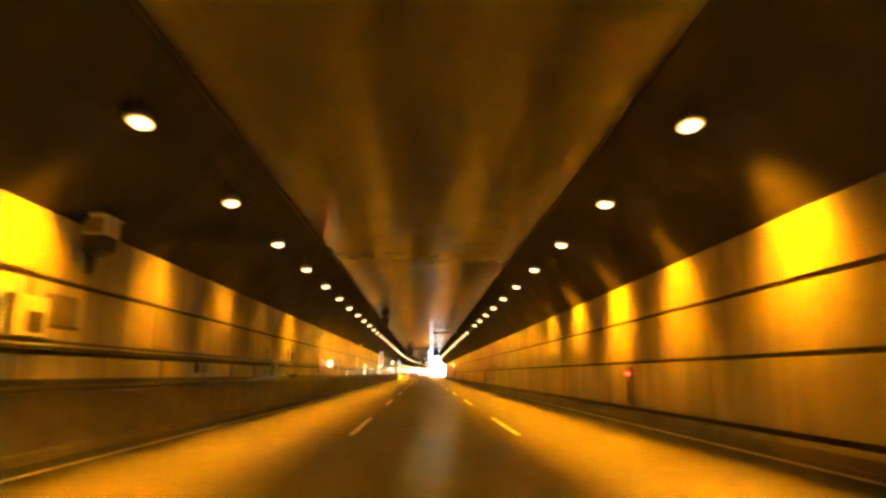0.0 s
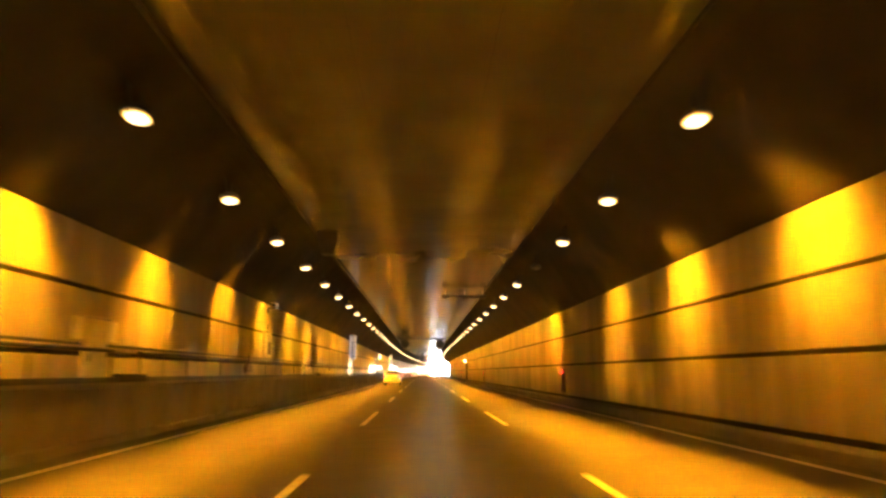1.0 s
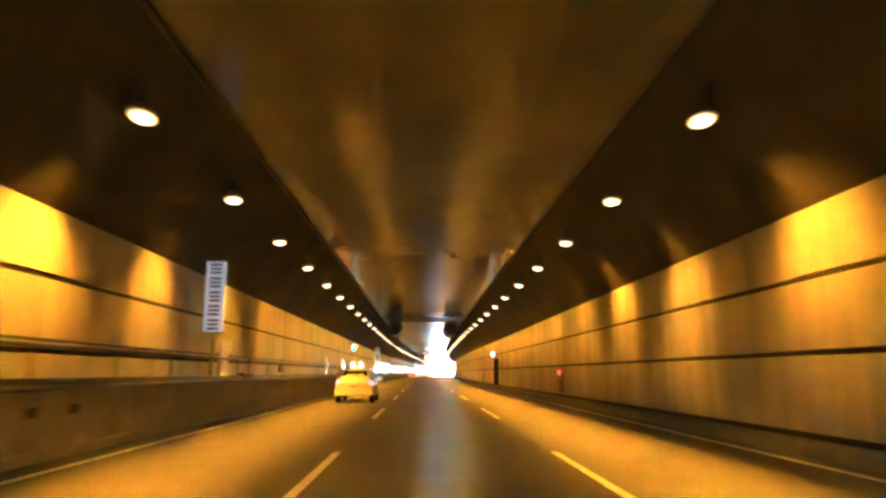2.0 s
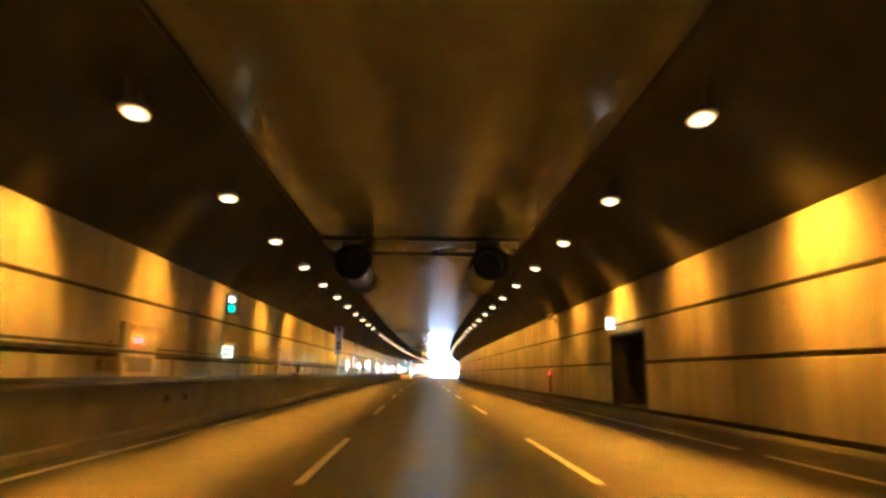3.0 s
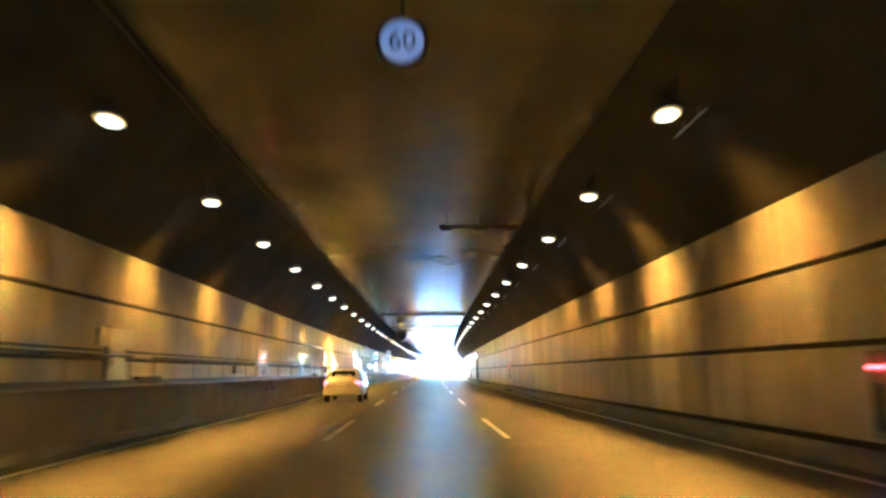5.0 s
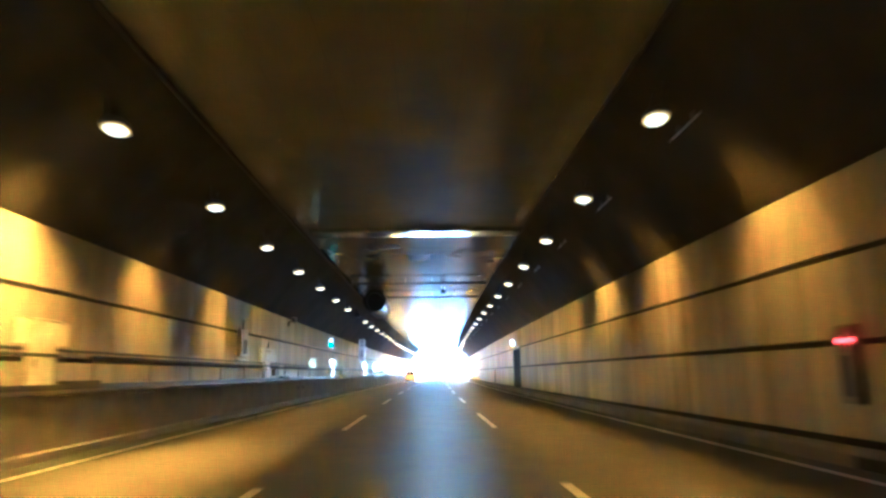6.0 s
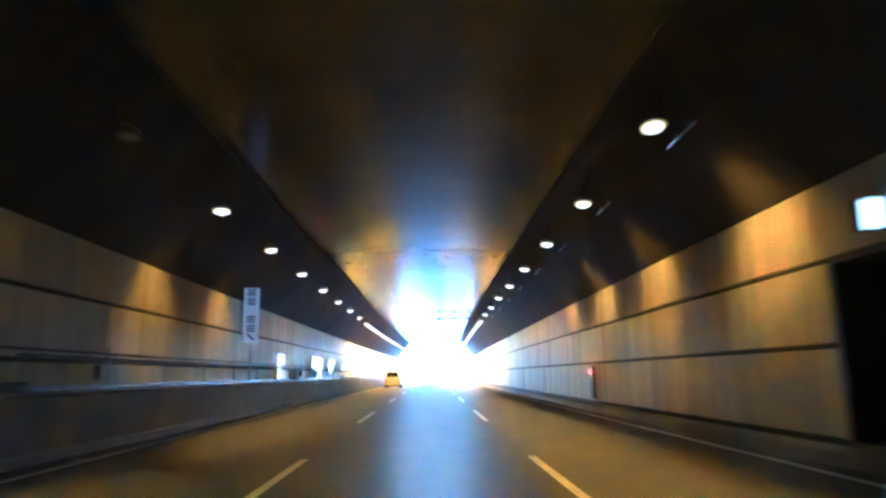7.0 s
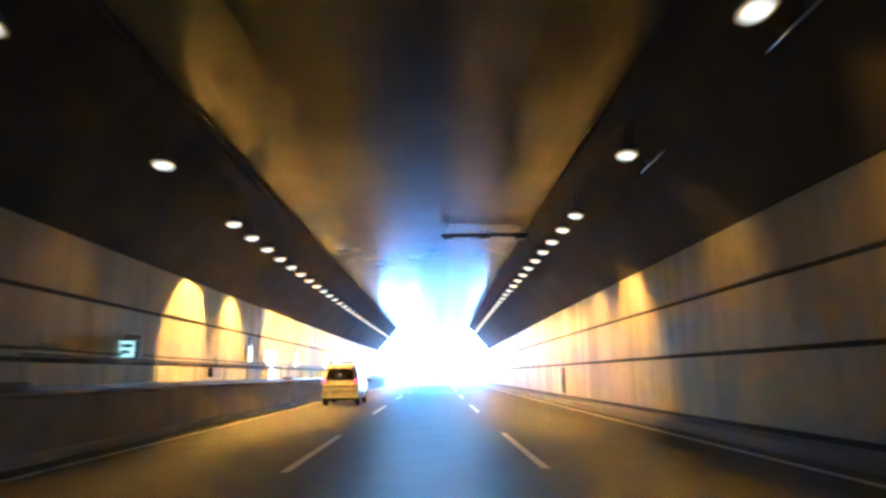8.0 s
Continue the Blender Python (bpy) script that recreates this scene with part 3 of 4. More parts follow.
for y in (15.1, 50.7, 79.5, 109.0, 147.2, 214.6, 246.0):
    make_call_post(y, 0.38, 1.50, 1.29)
make_call_post(175.6, 0.78, 1.86, 1.64)


# ---- jet fans under the ceiling ----
def make_fan(x, y0, y1, z, r):
    f = empty("jet_fan", "dark cylindrical jet fan hung below the ceiling", "fan", "jet fans")
    bm = bmesh.new()
    seg = 32
    prof = [(y0, r * 1.22), (y0 + 0.18, r * 1.05), (y0 + 0.4, r), (y1 - 0.4, r), (y1 - 0.18, r * 1.05), (y1, r * 1.2), (y1, r * 0.95), (y1 - 0.5, r * 0.9), (y0 + 0.5, r * 0.9), (y0, r * 1.0)]
    rings = []
    for y, rr in prof:
        rings.append([bm.verts.new((rr * math.cos(2 * math.pi * i / seg), y, rr * math.sin(2 * math.pi * i / seg))) for i in range(seg)])
    for a, b in zip(rings, rings[1:] + rings[:1]):
        for i in range(seg):
            bm.faces.new((a[i], a[(i + 1) % seg], b[(i + 1) % seg], b[i]))
    bmesh.ops.recalc_face_normals(bm, faces=bm.faces)
    part("casing", bm, M["fan"], f, smooth=True)
    ym = (y0 + y1) / 2
    part("hub", tube(bmesh.new(), (0, ym - 0.3, 0), (0, ym + 0.3, 0), r * 0.35, 20), M["darksteel"], f)
    for i in range(8):
        a = 2 * math.pi * i / 8
        bm = bmesh.new()
        box(bm, r * 0.34, r * 0.89, -0.08, 0.08, -0.012, 0.012)
        bmesh.ops.transform(bm, matrix=Matrix.Translation((0, ym, 0)) @ Matrix.Rotation(a, 4, 'Y') @ Matrix.Rotation(0.6, 4, 'X'), verts=bm.verts)
        part("blade", bm, M["darksteel"], f)
    for y in (y0 + 0.6, y1 - 0.6):
        part("band", tube(bmesh.new(), (0, y - 0.03, 0), (0, y + 0.03, 0), r * 1.03, 32), M["darksteel"], f)
        for s in (-1, 1):
            part("hanger", B(s * r * 0.85 - 0.03, s * r * 0.85 + 0.03, y - 0.03, y + 0.03, r * 0.5, ZC - z), M["darksteel"], f)
    part("terminal_box", B(r * 1.0, r * 1.25, y0 + 0.3, y0 + 0.75, -0.1, 0.25, bevel=0.01), M["darksteel"], f)
    f.location = (x, 0, z)
    return f


make_fan(-3.05, 102.9, 106.4, 5.50, 0.58)
make_fan(2.37, 102.9, 106.4, 5.50, 0.58)
make_fan(-3.05, 197.2, 200.8, 5.55, 0.56)

unit = empty("ceiling_speaker", "dark tapered loudspeaker unit hung below the ceiling edge", "speaker")
bm = bmesh.new()
rings = [[bm.verts.new((sx * w, sy * d, z)) for sx, sy in ((-1, -1), (1, -1), (1, 1), (-1, 1))] for w, d, z in ((0.16, 0.14, -0.98), (0.24, 0.2, -0.95), (0.38, 0.28, -0.45), (0.38, 0.28, -0.12), (0.34, 0.25, -0.10))]
for a, b in zip(rings, rings[1:]):
    for i in range(4):
        bm.faces.new((a[i], a[(i + 1) % 4], b[(i + 1) % 4], b[i]))
bm.faces.new(rings[0][::-1])
bm.faces.new(rings[-1])
part("housing", bm, M["darksteel"], unit)
part("mount", B(-0.2, 0.2, -0.05, 0.05, -0.098, 0.0), M["darksteel"], unit)
for x in (-0.2, 0.2):
    part("stay", tube(bmesh.new(), (x, 0.15, -0.12), (x, 0.3, 0.0), 0.015, 8), M["darksteel"], unit)
unit.location = (-3.95, 46.0, ZC)


# ---- beams and bars across the ceiling ----
def make_beam(x0, x1, y, z, t, label, name="ceiling_beam"):
    b = empty(name, label, "beam", "ceiling beams")
    part("web", B(x0, x1, y - 0.012, y + 0.012, z, z + t), M["darksteel"], b)
    for zz in (z - 0.015, z + t + 0.001):
        part("flange", B(x0, x1, y - 0.06, y + 0.06, zz, zz + 0.014), M["darksteel"], b)
    n = max(2, int((x1 - x0) / 1.5))
    for i in range(n + 1):
        x = x0 + 0.1 + (x1 - x0 - 0.2) * i / n
        part("hanger", tube(bmesh.new(), (x, y, z + t), (x, y, ZC), 0.018, 8), M["steel"], b)


for y in (102.8, 105.2):
    make_beam(-4.3, 3.6, y, 6.33, 0.12, "dark steel beam hung across the ceiling beside the jet fans")
for y in (196.2, 201.4):
    make_beam(-4.3, 3.6, y, 6.32, 0.09, "dark steel beam hung across the ceiling")
make_beam(-4.2, 0.6, 146.4, 6.40, 0.07, "dark steel beam that carries the round sign")


def make_bar(x0, x1, y, z):
    b = empty("sensor_bar", "dark sensor housing on a bar below the ceiling", "sensor", "sensor bars")
    part("bar", B(x0, x1, y - 0.08, y + 0.08, z - 0.06, z + 0.06, bevel=0.015), M["darksteel"], b)
    for x in (x0 + 0.25, (x0 + x1) / 2, x1 - 0.3):
        part("head", B(x - 0.18, x + 0.18, y - 0.2, y + 0.12, z - 0.16, z - 0.062, bevel=0.015), M["darksteel"], b)
        part("hanger", tube(bmesh.new(), (x, y, z + 0.06), (x, y, ZC), 0.02, 8), M["steel"], b)


make_bar(0.95, 4.0, 60.0, 6.25)
make_bar(0.7, 3.45, 156.7, 6.15)
make_bar(0.6, 3.9, 241.0, 6.33)


# ---- a small sensor box between the ceiling beams ----
sensor = empty("ceiling_sensor", "small dark sensor box hung below the ceiling", "sensor")
part("case", B(-0.17, 0.17, -0.12, 0.12, -0.46, -0.20, bevel=0.02), M["darksteel"], sensor)
part("window", B(-0.11, 0.11, -0.132, -0.121, -0.42, -0.26), M["glass"], sensor, "dark glass window")
for x in (-0.1, 0.1):
    part("stay", tube(bmesh.new(), (x, 0, -0.20), (x, 0, 0.0), 0.016, 8), M["steel"], sensor)
sensor.location = (1.12, 198.6, ZC)


# ---- the round speed sign ----
sp = empty("speed_sign", "round white speed sign with dark rim reading 60", "sign")
bm = bmesh.new()
bmesh.ops.create_cone(bm, cap_ends=True, segments=40, radius1=0.36, radius2=0.36, depth=0.16, matrix=pose(0, 0.09, 0, 90))
part("case", bm, M["darksteel"], sp)
bm = bmesh.new()
bmesh.ops.create_cone(bm, cap_ends=True, segments=40, radius1=0.29, radius2=0.29, depth=0.012, matrix=pose(0, 0.003, 0, 90))
part("face", bm, M["signface"], sp, "pale lit face")
txt = bpy.data.curves.new("digits", 'FONT')
txt.body, txt.size, txt.align_x, txt.align_y, txt.extrude = "60", 0.38, 'CENTER', 'CENTER', 0.003
t_ob = new("digits", txt)
me = bpy.data.meshes.new_from_object(t_ob.evaluated_get(bpy.context.evaluated_depsgraph_get()))
bpy.data.objects.remove(t_ob)
me.materials.append(M["ink"])
dg = new("digits", me)
dg.parent, dg.matrix_basis = sp, pose(0, -0.008, 0, 90)
part("stem", tube(bmesh.new(), (0, 0.1, 0.3), (0, 0.1, 0.88), 0.03), M["darksteel"], sp)
sp.location = (-0.15, 146.25, 5.52)

# ---- a polished sloping strip across the ceiling ----
cover = empty("joint_cover", "polished sloping metal cover over a ceiling joint", "cover")
part("plate", prism([(186.0, -0.165), (187.25, -0.012), (187.25, -0.002), (186.0, -0.002)], -4.2, 3.8), M["polished"], cover)
for v in cover.children[0].data.vertices:
    v.co = (v.co.y, v.co.x, v.co.z)
cover.children[0].data.flip_normals()
for x in (-2.9, -1.3, 0.3, 1.9):
    part("seam", B(x - 0.008, x + 0.008, 186.02, 186.06, -0.172, -0.165), M["darksteel"], cover)
cover.location = (0, 0, ZC)

# ---- rods beside the right lamps ----
tray = empty("metal_rod", "short bright metal rod beside a tunnel lamp", "rod", "metal rods")
part("rod", tube(bmesh.new(), (0, -0.1, 0.02), (0, 0.85, 0.02), 0.024, 12), M["steel"], tray, smooth=True)
for y in (0.1, 0.6):
    part("hanger", tube(bmesh.new(), (0, y, 0.04), (0, y, 0.26), 0.01, 6), M["steel"], tray)
placed = False
for k in range(27, 57):
    m = pose(4.86, 7.20 + SPACING * k, 5.47)
    if placed:
        copy_thing(tray, m)
    else:
        tray.matrix_basis, placed = m, True

# ---- drains and small things by the kerbs ----
slot = empty("drain_outlet", "small dark drain outlet in the walkway face", "drain", "drain outlets")
part("frame", B(-0.004, 0.012, -0.1, 0.1, 0.0, 0.16, bevel=0.004), M["darksteel"], slot)
part("grille", B(0.013, 0.018, -0.08, 0.08, 0.02, 0.14), M["recess"], slot)
placed = False
for k in range(8):
    for dy in (0.0, 0.88):
        m = pose(-6.056, 31.65 + 32.2 * k + dy, 0.62)
        if placed:
            copy_thing(slot, m)
        else:
            slot.matrix_basis, placed = m, True
inlet = empty("kerb_inlet", "dark gully inlet set into the kerb", "drain")
part("mouth", B(KERB_R - 0.006, KERB_R + 0.01, 172.6, 175.4, 0.01, 0.16), M["recess"], inlet)
for k in range(9):
    part("bar", B(KERB_R - 0.03, KERB_R - 0.007, 172.7 + 0.32 * k, 172.76 + 0.32 * k, 0.01, 0.15), M["darksteel"], inlet)
stud = empty("road_stud", "small pale road stud beside the edge line", "road stud", "road studs")
part("base", B(-0.06, 0.06, -0.06, 0.06, 0.0, 0.02, bevel=0.008), M["whitepaint"], stud)
part("reflector", B(-0.045, 0.045, -0.064, -0.0605, 0.004, 0.016), M["yellowpaint"], stud)
placed = False
for k in range(18):
    m = pose(-5.52, 13.2 + 16.0 * k, 0.0)
    if placed:
        copy_thing(stud, m)
    else:
        stud.matrix_basis, placed = m, True


copy_thing(stud, pose(5.58, 127.4, 0.0))


# ---- vehicles ----
def loft(stations):
    """A body from stations (y, half width, sill, belt, roof, half width at the roof)."""
    bm = bmesh.new()
    rings = []
    for y, w, zl, zb, zr, wr in stations:
        h = zr - zb
        half = [(w * 0.90, zl), (w * 0.985, zl + 0.07), (w, zl + (zb - zl) * 0.55), (w * 0.985, zb), (w + (wr - w) * 0.55, zb + h * 0.5), (wr, zr - h * 0.10), (wr * 0.93, zr - h * 0.02), (wr * 0.6, zr + 0.012 * (h > 0.2))]
        rings.append([bm.verts.new((x, y, z)) for x, z in half] + [bm.verts.new((-x, y, z)) for x, z in reversed(half)])
    for a, b in zip(rings, rings[1:]):
        for i in range(len(a)):
            j = (i + 1) % len(a)
            bm.faces.new((a[i], a[j], b[j], b[i]))
    bm.faces.new(rings[0])
    bm.faces.new(rings[-1][::-1])
    bmesh.ops.recalc_face_normals(bm, faces=bm.faces)
    return bm


def slab(quad, out, t=0.012):
    """A thin plate over the corners quad, raised along out."""
    bm = bmesh.new()
    o = Vector(out).normalized()
    a = [bm.verts.new(Vector(p) + o * 0.004) for p in quad]
    b = [bm.verts.new(Vector(p) + o * (0.004 + t)) for p in quad]
    n = len(quad)
    bm.faces.new(a[::-1])
    bm.faces.new(b)
    for i in range(n):
        bm.faces.new((a[i], a[(i + 1) % n], b[(i + 1) % n], b[i]))
    bmesh.ops.recalc_face_normals(bm, faces=bm.faces)
    return bm


def wheel(parent, x, y, r=0.30, w=0.19):
    bm = bmesh.new()
    bmesh.ops.create_cone(bm, cap_ends=True, segments=28, radius1=r, radius2=r, depth=w, matrix=pose(0, 0, 0, 0, 90))
    bmesh.ops.bevel(bm, geom=[e for e in bm.edges if len(e.link_faces) == 2 and any(len(f.verts) > 4 for f in e.link_faces)], offset=0.03, segments=2, affect='EDGES')
    tyre = part("wheel", bm, M["rubber"], parent, "black rubber tyre")
    tyre.location = (x, y, r)
    s = 1 if x > 0 else -1
    bm = tube(bmesh.new(), (s * w * 0.45, 0, 0), (s * (w * 0.5 + 0.006), 0, 0), r * 0.62, 20)
    part("rim", bm, M["steel"], tyre, "silver rim")
    for i in range(5):
        a = 2 * math.pi * i / 5
        bm = B(s * (w * 0.5 + 0.007) - 0.004, s * (w * 0.5 + 0.007) + 0.004, -0.02, 0.02, r * 0.12, r * 0.55)
        bmesh.ops.transform(bm, matrix=Matrix.Rotation(a, 4, 'X'), verts=bm.verts)
        part("spoke", bm, M["darksteel"], tyre)


def make_car(name, label, category, stations, paint, rear_glass, side_glass, tail, plate_z, wheels, x, y, rack=0.0, lit="taillamp"):
    c = empty(name, label, category)
    part("body", loft(stations), paint, c, smooth=True).data.set_sharp_from_angle(angle=0.7)
    (y0, z0, w0), (y1, z1, w1) = rear_glass
    part("rear_window", slab([(-w0, y0, z0), (w0, y0, z0), (w1, y1, z1), (-w1, y1, z1)], (0, -1, 0.25), 0.006), M["glass"], c, "dark tinted rear window")
    for s in (-1, 1):
        for quad in side_glass:
            part("side_window", slab([(s * q[0], q[1], q[2]) for q in quad], (s, 0, 0.2), 0.006), M["glass"], c, "dark tinted side window")
        tw, tz0, tz1, ty, ti = tail
        part("tail_lamp", B(min(s * ti, s * tw), max(s * ti, s * tw), ty - 0.05, ty + 0.12, tz0, tz1, bevel=0.025), M[lit], c, "glowing red tail lamp")
        part("reflector", B(s * ti - 0.05, s * ti + 0.05, ty - 0.06, ty - 0.02, 0.50, 0.58), M["reflector"], c, "small red reflector")
        mir = part("mirror", B(s * (stations[4][1] + 0.02), s * (stations[4][1] + 0.2), wheels[1] - 0.55, wheels[1] - 0.42, stations[4][3] + 0.05, stations[4][3] + 0.22, bevel=0.03) if s > 0 else B(-(stations[4][1] + 0.2), -(stations[4][1] + 0.02), wheels[1] - 0.55, wheels[1] - 0.42, stations[4][3] + 0.05, stations[4][3] + 0.22, bevel=0.03), paint, c)
        for wy in wheels:
            wheel(c, s * (stations[4][1] - 0.10), wy)
    w = stations[3][1]
    part("bumper", B(-w * 0.97, w * 0.97, stations[0][0] - 0.07, stations[0][0] + 0.25, 0.34, 0.60, bevel=0.04), paint, c)
    pl = part("number_plate", B(-0.19, 0.19, stations[0][0] - 0.085, stations[0][0] - 0.072, plate_z, plate_z + 0.15), M["whitepaint"], c, "white number plate with plain bars")
    for k in range(3):
        part("plate_bar", B(-0.15 + 0.11 * k, -0.07 + 0.11 * k, stations[0][0] - 0.09, stations[0][0] - 0.086, plate_z + 0.04, plate_z + 0.11), M["ink"], pl)
    part("tailgate_trim", B(-0.32, 0.32, stations[0][0] - 0.02, stations[0][0] + 0.02, stations[1][3] - 0.13, stations[1][3] - 0.09, bevel=0.008), M["steel"], c, "bright metal trim strip")
    if rack:
        zt = stations[4][4]
        for s in (-1, 1):
            part("roof_rail", tube(bmesh.new(), (s * rack, 0.45, zt + 0.09), (s * rack, 2.4, zt + 0.09), 0.02, 8), M["darksteel"], c, "black roof rail")
            for yy in (0.5, 1.4, 2.3):
                part("rail_foot", tube(bmesh.new(), (s * rack, yy, zt - 0.03), (s * rack, yy, zt + 0.09), 0.018, 8), M["darksteel"], c)
        for yy in (0.6, 1.9):
            part("cross_bar", tube(bmesh.new(), (-rack, yy, zt + 0.10), (rack, yy, zt + 0.10), 0.016, 8), M["darksteel"], c)
    if rack:
        bm = bmesh.new()
        bmesh.ops.create_cone(bm, cap_ends=True, segments=20, radius1=0.045, radius2=0.04, depth=0.02, matrix=pose(0, stations[1][0] - 0.012, 1.0, 90))
        part("badge", bm, M["steel"], c, "round bright badge without lettering")
        part("sticker", slab([(-0.04, 0.094, 1.30), (0.04, 0.094, 1.30), (0.04, 0.112, 1.37), (-0.04, 0.112, 1.37)], (0, -1, 0.25), 0.012), M["whitepaint"], c, "small white window sticker")
        part("chrome_strip", B(-w * 0.9, w * 0.9, stations[0][0] - 0.03, stations[0][0] + 0.02, 0.80, 0.835, bevel=0.008), M["polished"], c, "bright chrome strip")
        part("bumper_step", B(-w * 0.95, w * 0.95, stations[0][0] - 0.10, stations[0][0] + 0.1, 0.605, 0.63, bevel=0.008), M["polished"], c, "bright bumper step")
        part("under_guard", B(-w * 0.9, w * 0.9, stations[0][0] - 0.02, stations[0][0] + 0.3, 0.22, 0.338, bevel=0.02), M["darkpaint"], c, "black lower guard")
        part("exhaust", tube(bmesh.new(), (0.45, -0.06, 0.25), (0.45, 0.4, 0.25), 0.03), M["steel"], c)
        part("antenna", tube(bmesh.new(), (-0.45, 0.35, stations[4][4] - 0.03), (-0.47, 0.18, stations[4][4] + 0.28), 0.006, 6), M["darksteel"], c)
    part("wiper", tube(bmesh.new(), (0.0, y0 - 0.015, z0 + 0.03), (0.28, (y0 + y1) / 2 - 0.06, (z0 + z1) / 2), 0.008, 6), M["darksteel"], c)
    c.location = (x, y, 0)
    return c


VAN = [(0.0, 0.70, 0.42, 0.92, 0.96, 0.66), (0.04, 0.76, 0.36, 0.97, 1.03, 0.70), (0.20, 0.79, 0.31, 0.98, 1.68, 0.60), (0.42, 0.80, 0.29, 0.98, 1.76, 0.62), (2.2, 0.81, 0.28, 0.96, 1.78, 0.64),
       (2.75, 0.81, 0.28, 0.95, 1.68, 0.62), (3.5, 0.79, 0.28, 0.93, 1.03, 0.72), (4.05, 0.76, 0.30, 0.84, 0.92, 0.70), (4.28, 0.66, 0.38, 0.70, 0.74, 0.60)]
VAN_SIDE = [[(0.80, 0.42, 1.06), (0.80, 1.35, 1.06), (0.67, 1.35, 1.62), (0.66, 0.52, 1.62)], [(0.80, 1.45, 1.06), (0.80, 2.35, 1.06), (0.67, 2.35, 1.62), (0.67, 1.45, 1.62)], [(0.80, 2.43, 1.06), (0.79, 3.2, 1.06), (0.68, 2.75, 1.55), (0.67, 2.43, 1.62)]]
make_car("van", "silver minivan with a roof rack and lit tail lamps", "van", VAN, M["silver"], ((0.045, 1.10, 0.62), (0.168, 1.60, 0.55)), VAN_SIDE, (0.755, 0.92, 1.14, 0.06, 0.62), 0.62, (0.70, 3.35), -3.83, 245.4, rack=0.56)

CAR = [(0.0, 0.70, 0.44, 0.80, 0.86, 0.60), (0.05, 0.78, 0.36, 0.88, 0.98, 0.66), (0.35, 0.82, 0.30, 0.92, 1.16, 0.62), (0.95, 0.84, 0.28, 0.92, 1.42, 0.55), (1.9, 0.85, 0.27, 0.92, 1.48, 0.56),
       (2.5, 0.85, 0.27, 0.91, 1.40, 0.54), (3.2, 0.83, 0.28, 0.90, 0.98, 0.68), (4.0, 0.79, 0.30, 0.80, 0.86, 0.66), (4.35, 0.68, 0.38, 0.66, 0.70, 0.58)]
CAR_SIDE = [[(0.84, 0.75, 0.99), (0.85, 1.6, 0.99), (0.665, 1.6, 1.38), (0.66, 1.05, 1.36)], [(0.85, 1.68, 0.99), (0.84, 2.75, 0.99), (0.665, 2.35, 1.36), (0.665, 1.68, 1.38)]]
CAR_REAR = ((0.30, 1.14, 0.56), (0.86, 1.395, 0.50))
make_car("car", "white hatchback with lit tail lamps on the asphalt", "car", CAR, M["whitepaint"], CAR_REAR, CAR_SIDE, (0.79, 0.78, 0.92, 0.06, 0.55), 0.64, (0.75, 3.35), -3.35, 78.0)
make_car("car", "silver hatchback with lit tail lamps on the asphalt", "car", CAR, M["silver"], CAR_REAR, CAR_SIDE, (0.79, 0.78, 0.92, 0.06, 0.55), 0.64, (0.75, 3.35), -3.5, 163.0)
make_car("car", "silver car with lit tail lamps on the asphalt", "car", CAR, M["silver"], CAR_REAR, CAR_SIDE, (0.79, 0.78, 0.92, 0.06, 0.55), 0.64, (0.75, 3.35), -3.5, 292.0)
make_car("car", "dark car with lit tail lamps on the asphalt", "car", CAR, M["darkpaint"], CAR_REAR, CAR_SIDE, (0.79, 0.78, 0.92, 0.06, 0.55), 0.64, (0.75, 3.35), -0.1, 306.0)

# ---- wall panels, last ----
def panel_mesh(w, h, d=0.05, c=0.012):
    """A panel with chamfered edges that faces +x, from its lower near corner."""
    v = [(0, 0, 0), (0, w, 0), (0, w, h), (0, 0, h), (d - c, 0, 0), (d - c, w, 0), (d - c, w, h), (d - c, 0, h), (d, c, c), (d, w - c, c), (d, w - c, h - c), (d, c, h - c)]
    f = [(0, 1, 5, 4), (1, 2, 6, 5), (2, 3, 7, 6), (3, 0, 4, 7), (4, 5, 9, 8), (5, 6, 10, 9), (6, 7, 11, 10), (7, 4, 8, 11), (8, 9, 10, 11)]
    return v, f


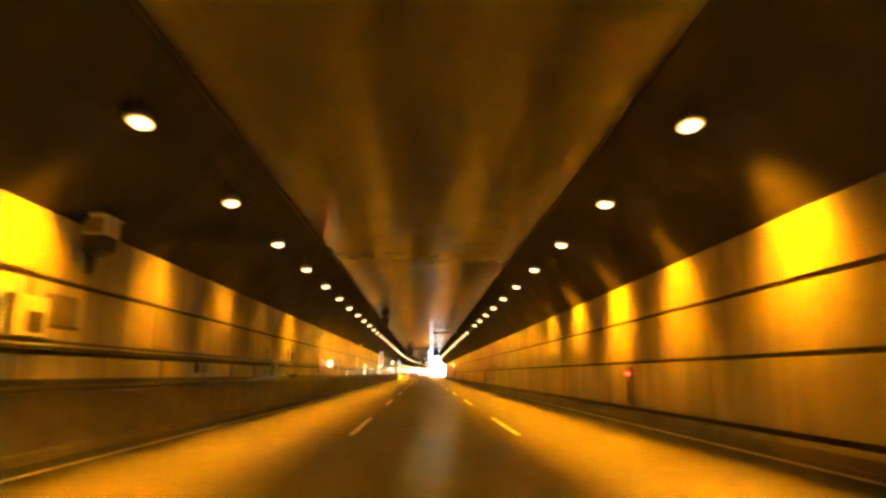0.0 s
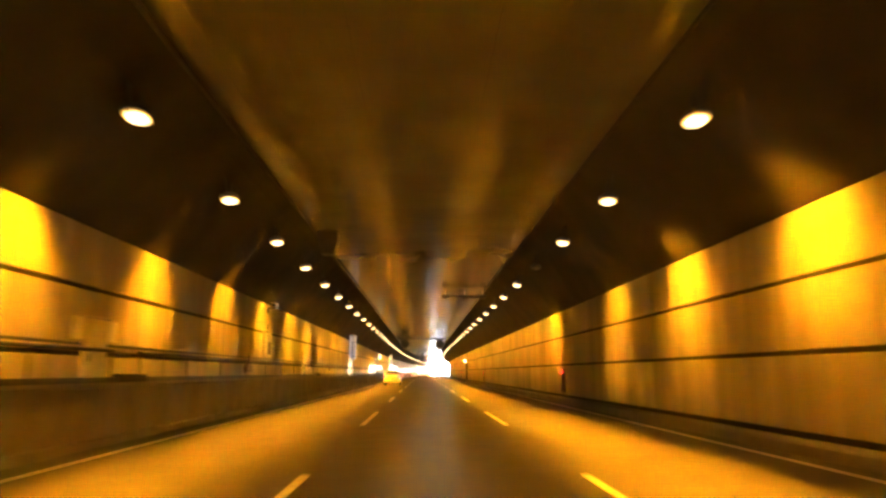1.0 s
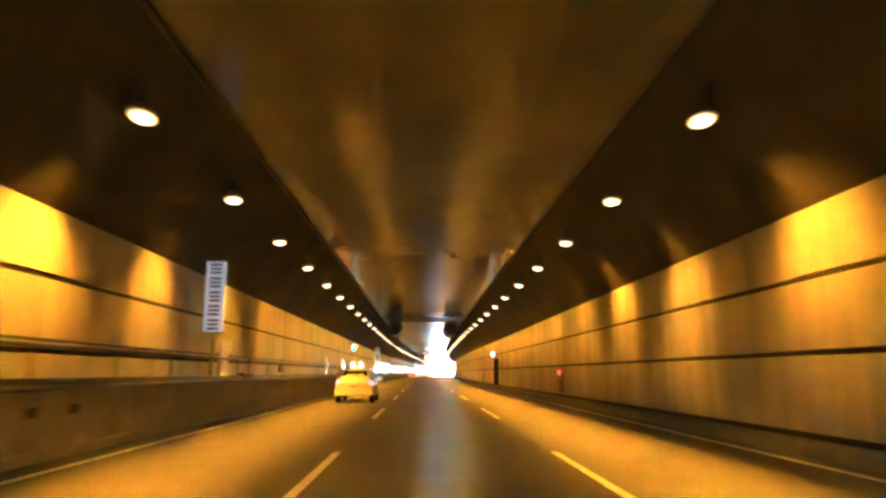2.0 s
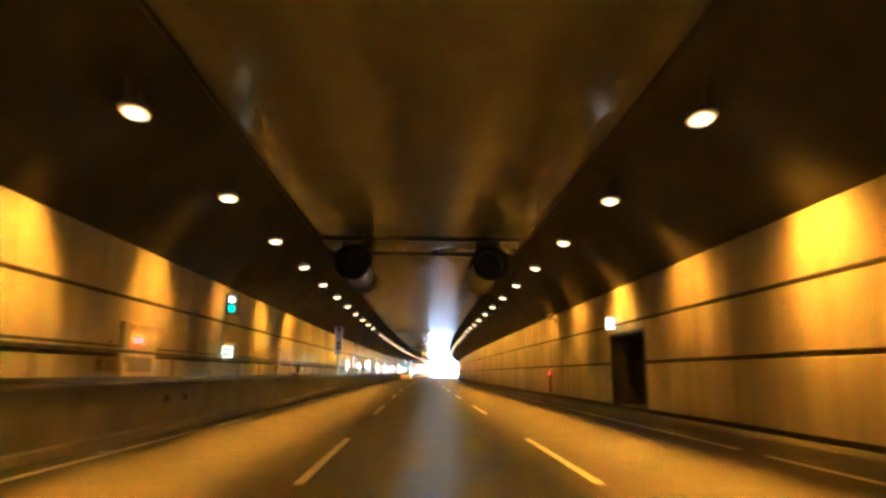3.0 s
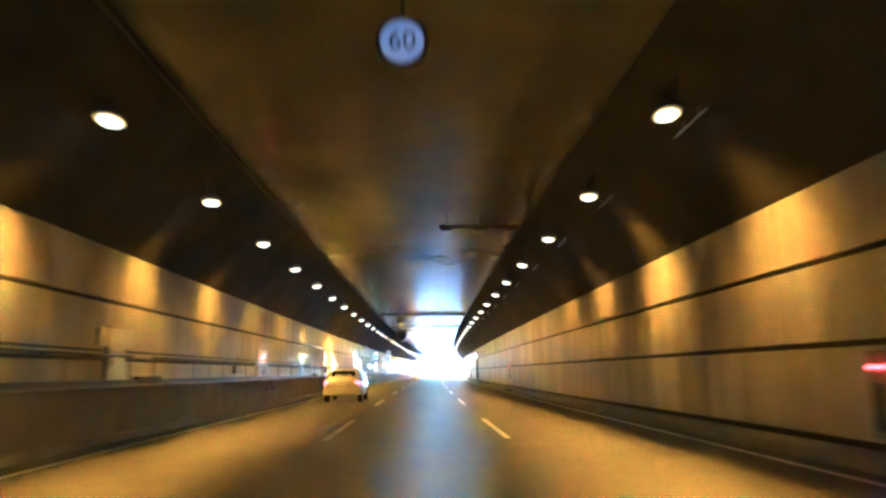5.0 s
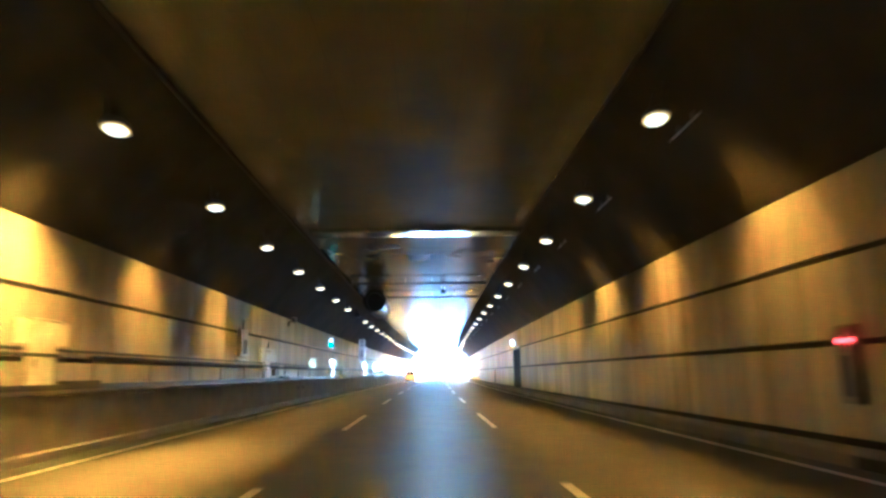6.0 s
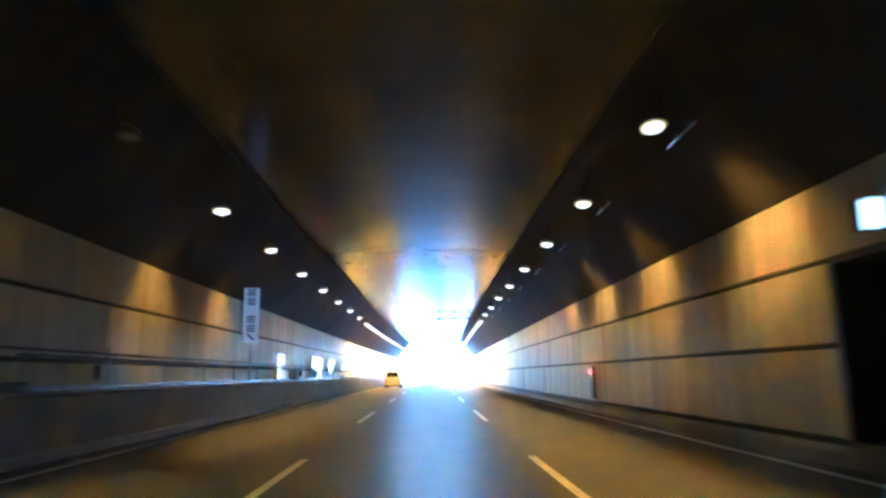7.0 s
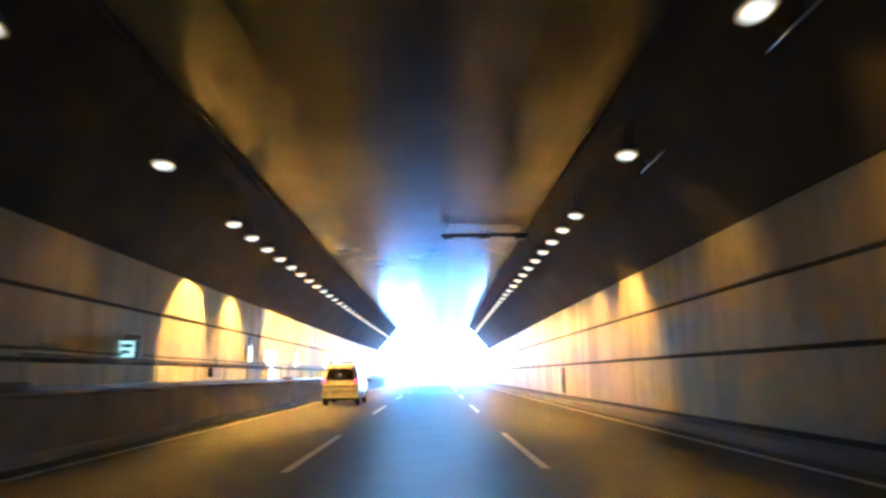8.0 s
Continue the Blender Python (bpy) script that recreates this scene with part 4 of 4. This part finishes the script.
PW = 1.2
GAP = 0.045
near = (60.0, 120.0)
for side, wall, rows in ((1, wall_right, (0, 1, 2)), (-1, bpy.data.objects["wall_left"], (0, 1, 2))):
    singles, jv, jf = {}, [], []
    for r in rows:
        z0, z1 = ROWS_Z[r] + GAP, ROWS_Z[r + 1] - GAP
        if side > 0 and r == 0:
            z0 = ROWS_Z[0]
        if side < 0 and r == 0:
            z0 = 1.13
        y, end = Y0, Y1
        while y < end - 0.1:
            a, b = y + 0.006, min(y + PW, end) - 0.006
            y += PW
            spans = [(a, b, z0, z1)]
            if side > 0:
                for d0, d1, dz0, dz1 in DOORS:
                    if b > d0 - 0.1 and a < d1 + 0.1 and z0 < dz1:
                        spans = []
                        if a < d0 - 0.16:
                            spans.append((a, d0 - 0.1, z0, z1))
                        if b > d1 + 0.16:
                            spans.append((d1 + 0.1, b, z0, z1))
                        if z1 > dz1 + 0.2:
                            spans.append((max(a, d0 - 0.09), min(b, d1 + 0.09), dz1 + 0.1, z1))
            for a2, b2, c0, c1 in spans:
                w, h = round(b2 - a2, 3), round(c1 - c0, 3)
                v, f = panel_mesh(w, h)
                x = XR + 0.05 if side > 0 else XL - 0.05
                if near[0] <= a2 < near[1]:
                    key = (w, h)
                    if key not in singles:
                        me = bpy.data.meshes.new("panel")
                        me.from_pydata([(-side * p[0], p[1], p[2]) for p in v], [], [q if side < 0 else q[::-1] for q in f])
                        me.materials.append(M["panel"])
                        singles[key] = me
                    ob = new("panel", singles[key])
                    ob.parent = wall
                    ob.location = (x, a2, c0)
                else:
                    n0 = len(jv)
                    jv += [(x - side * p[0], a2 + p[1], c0 + p[2]) for p in v]
                    jf += [tuple(n0 + i for i in (q if side < 0 else q[::-1])) for q in f]
    me = bpy.data.meshes.new("panels")
    me.from_pydata(jv, [], jf)
    me.materials.append(M["panel_far"])
    tagged(new("panels", me), kind="stuff").parent = wall

# ---- from the chart to true lengths, on the bend ----
STRETCH = Matrix.Diagonal((1, LENGTH, HEIGHT, 1))


def warp(ob):
    """Follows the bend with a long mesh, cut into short lengths first."""
    me = ob.data
    bm = bmesh.new()
    bm.from_mesh(me)
    bm.transform(STRETCH)
    if len(bm.verts) < 2000:
        y = BEND_FROM
        while y < min(max(v.co.y for v in bm.verts), BEND_TO):
            bmesh.ops.bisect_plane(bm, geom=bm.verts[:] + bm.edges[:] + bm.faces[:], plane_co=(0, y, 0), plane_no=(0, 1, 0), dist=1e-5)
            y += 8.0
    for v in bm.verts:
        v.co = on_axis(v.co.y) @ v.co
    bm.to_mesh(me)
    bm.free()


bpy.context.view_layer.update()
for ob in [o for o in scene.objects if o.parent is None and o not in (cam, sun, ground)]:
    at = ob.matrix_basis.translation
    lead = pose(0, LEAD * (at.z - 1.278), 0)
    if ob.type == 'LIGHT' or ob.name.split(".")[0] in ("car", "van"):
        # what has its true shape already only moves
        shift = Vector((0, at.y * (LENGTH - 1), at.z * (HEIGHT - 1)))
        m = lead @ Matrix.Translation(shift) @ ob.matrix_basis
        ob.matrix_basis = on_axis(m.translation.y) @ m
        continue
    meshes = [o for o in (ob, *ob.children_recursive) if o.type == 'MESH' and o.name.split(".")[0] != "panel"]
    corners = [o.matrix_world @ Vector(c) for o in meshes for c in (o.bound_box[0], o.bound_box[6])]
    ya, yb = min(c.y for c in corners), max(c.y for c in corners)
    if yb - ya > 25 and ob.type == 'MESH':
        for o in (ob, *ob.children):
            if o.name.split(".")[0] == "panel":
                m = STRETCH @ o.matrix_basis
                o.matrix_basis = on_axis(m.translation.y + 0.8) @ m
            else:
                warp(o)
        continue
    zm = (min(c.z for c in corners) + max(c.z for c in corners)) / 2
    lead = LEAD * (zm - 1.278) if ob.get("kind") != "structure" else 0.0
    m = pose(0, lead, 0) @ STRETCH @ ob.matrix_basis
    ob.matrix_basis = on_axis((ya + yb) / 2 * LENGTH + lead) @ m
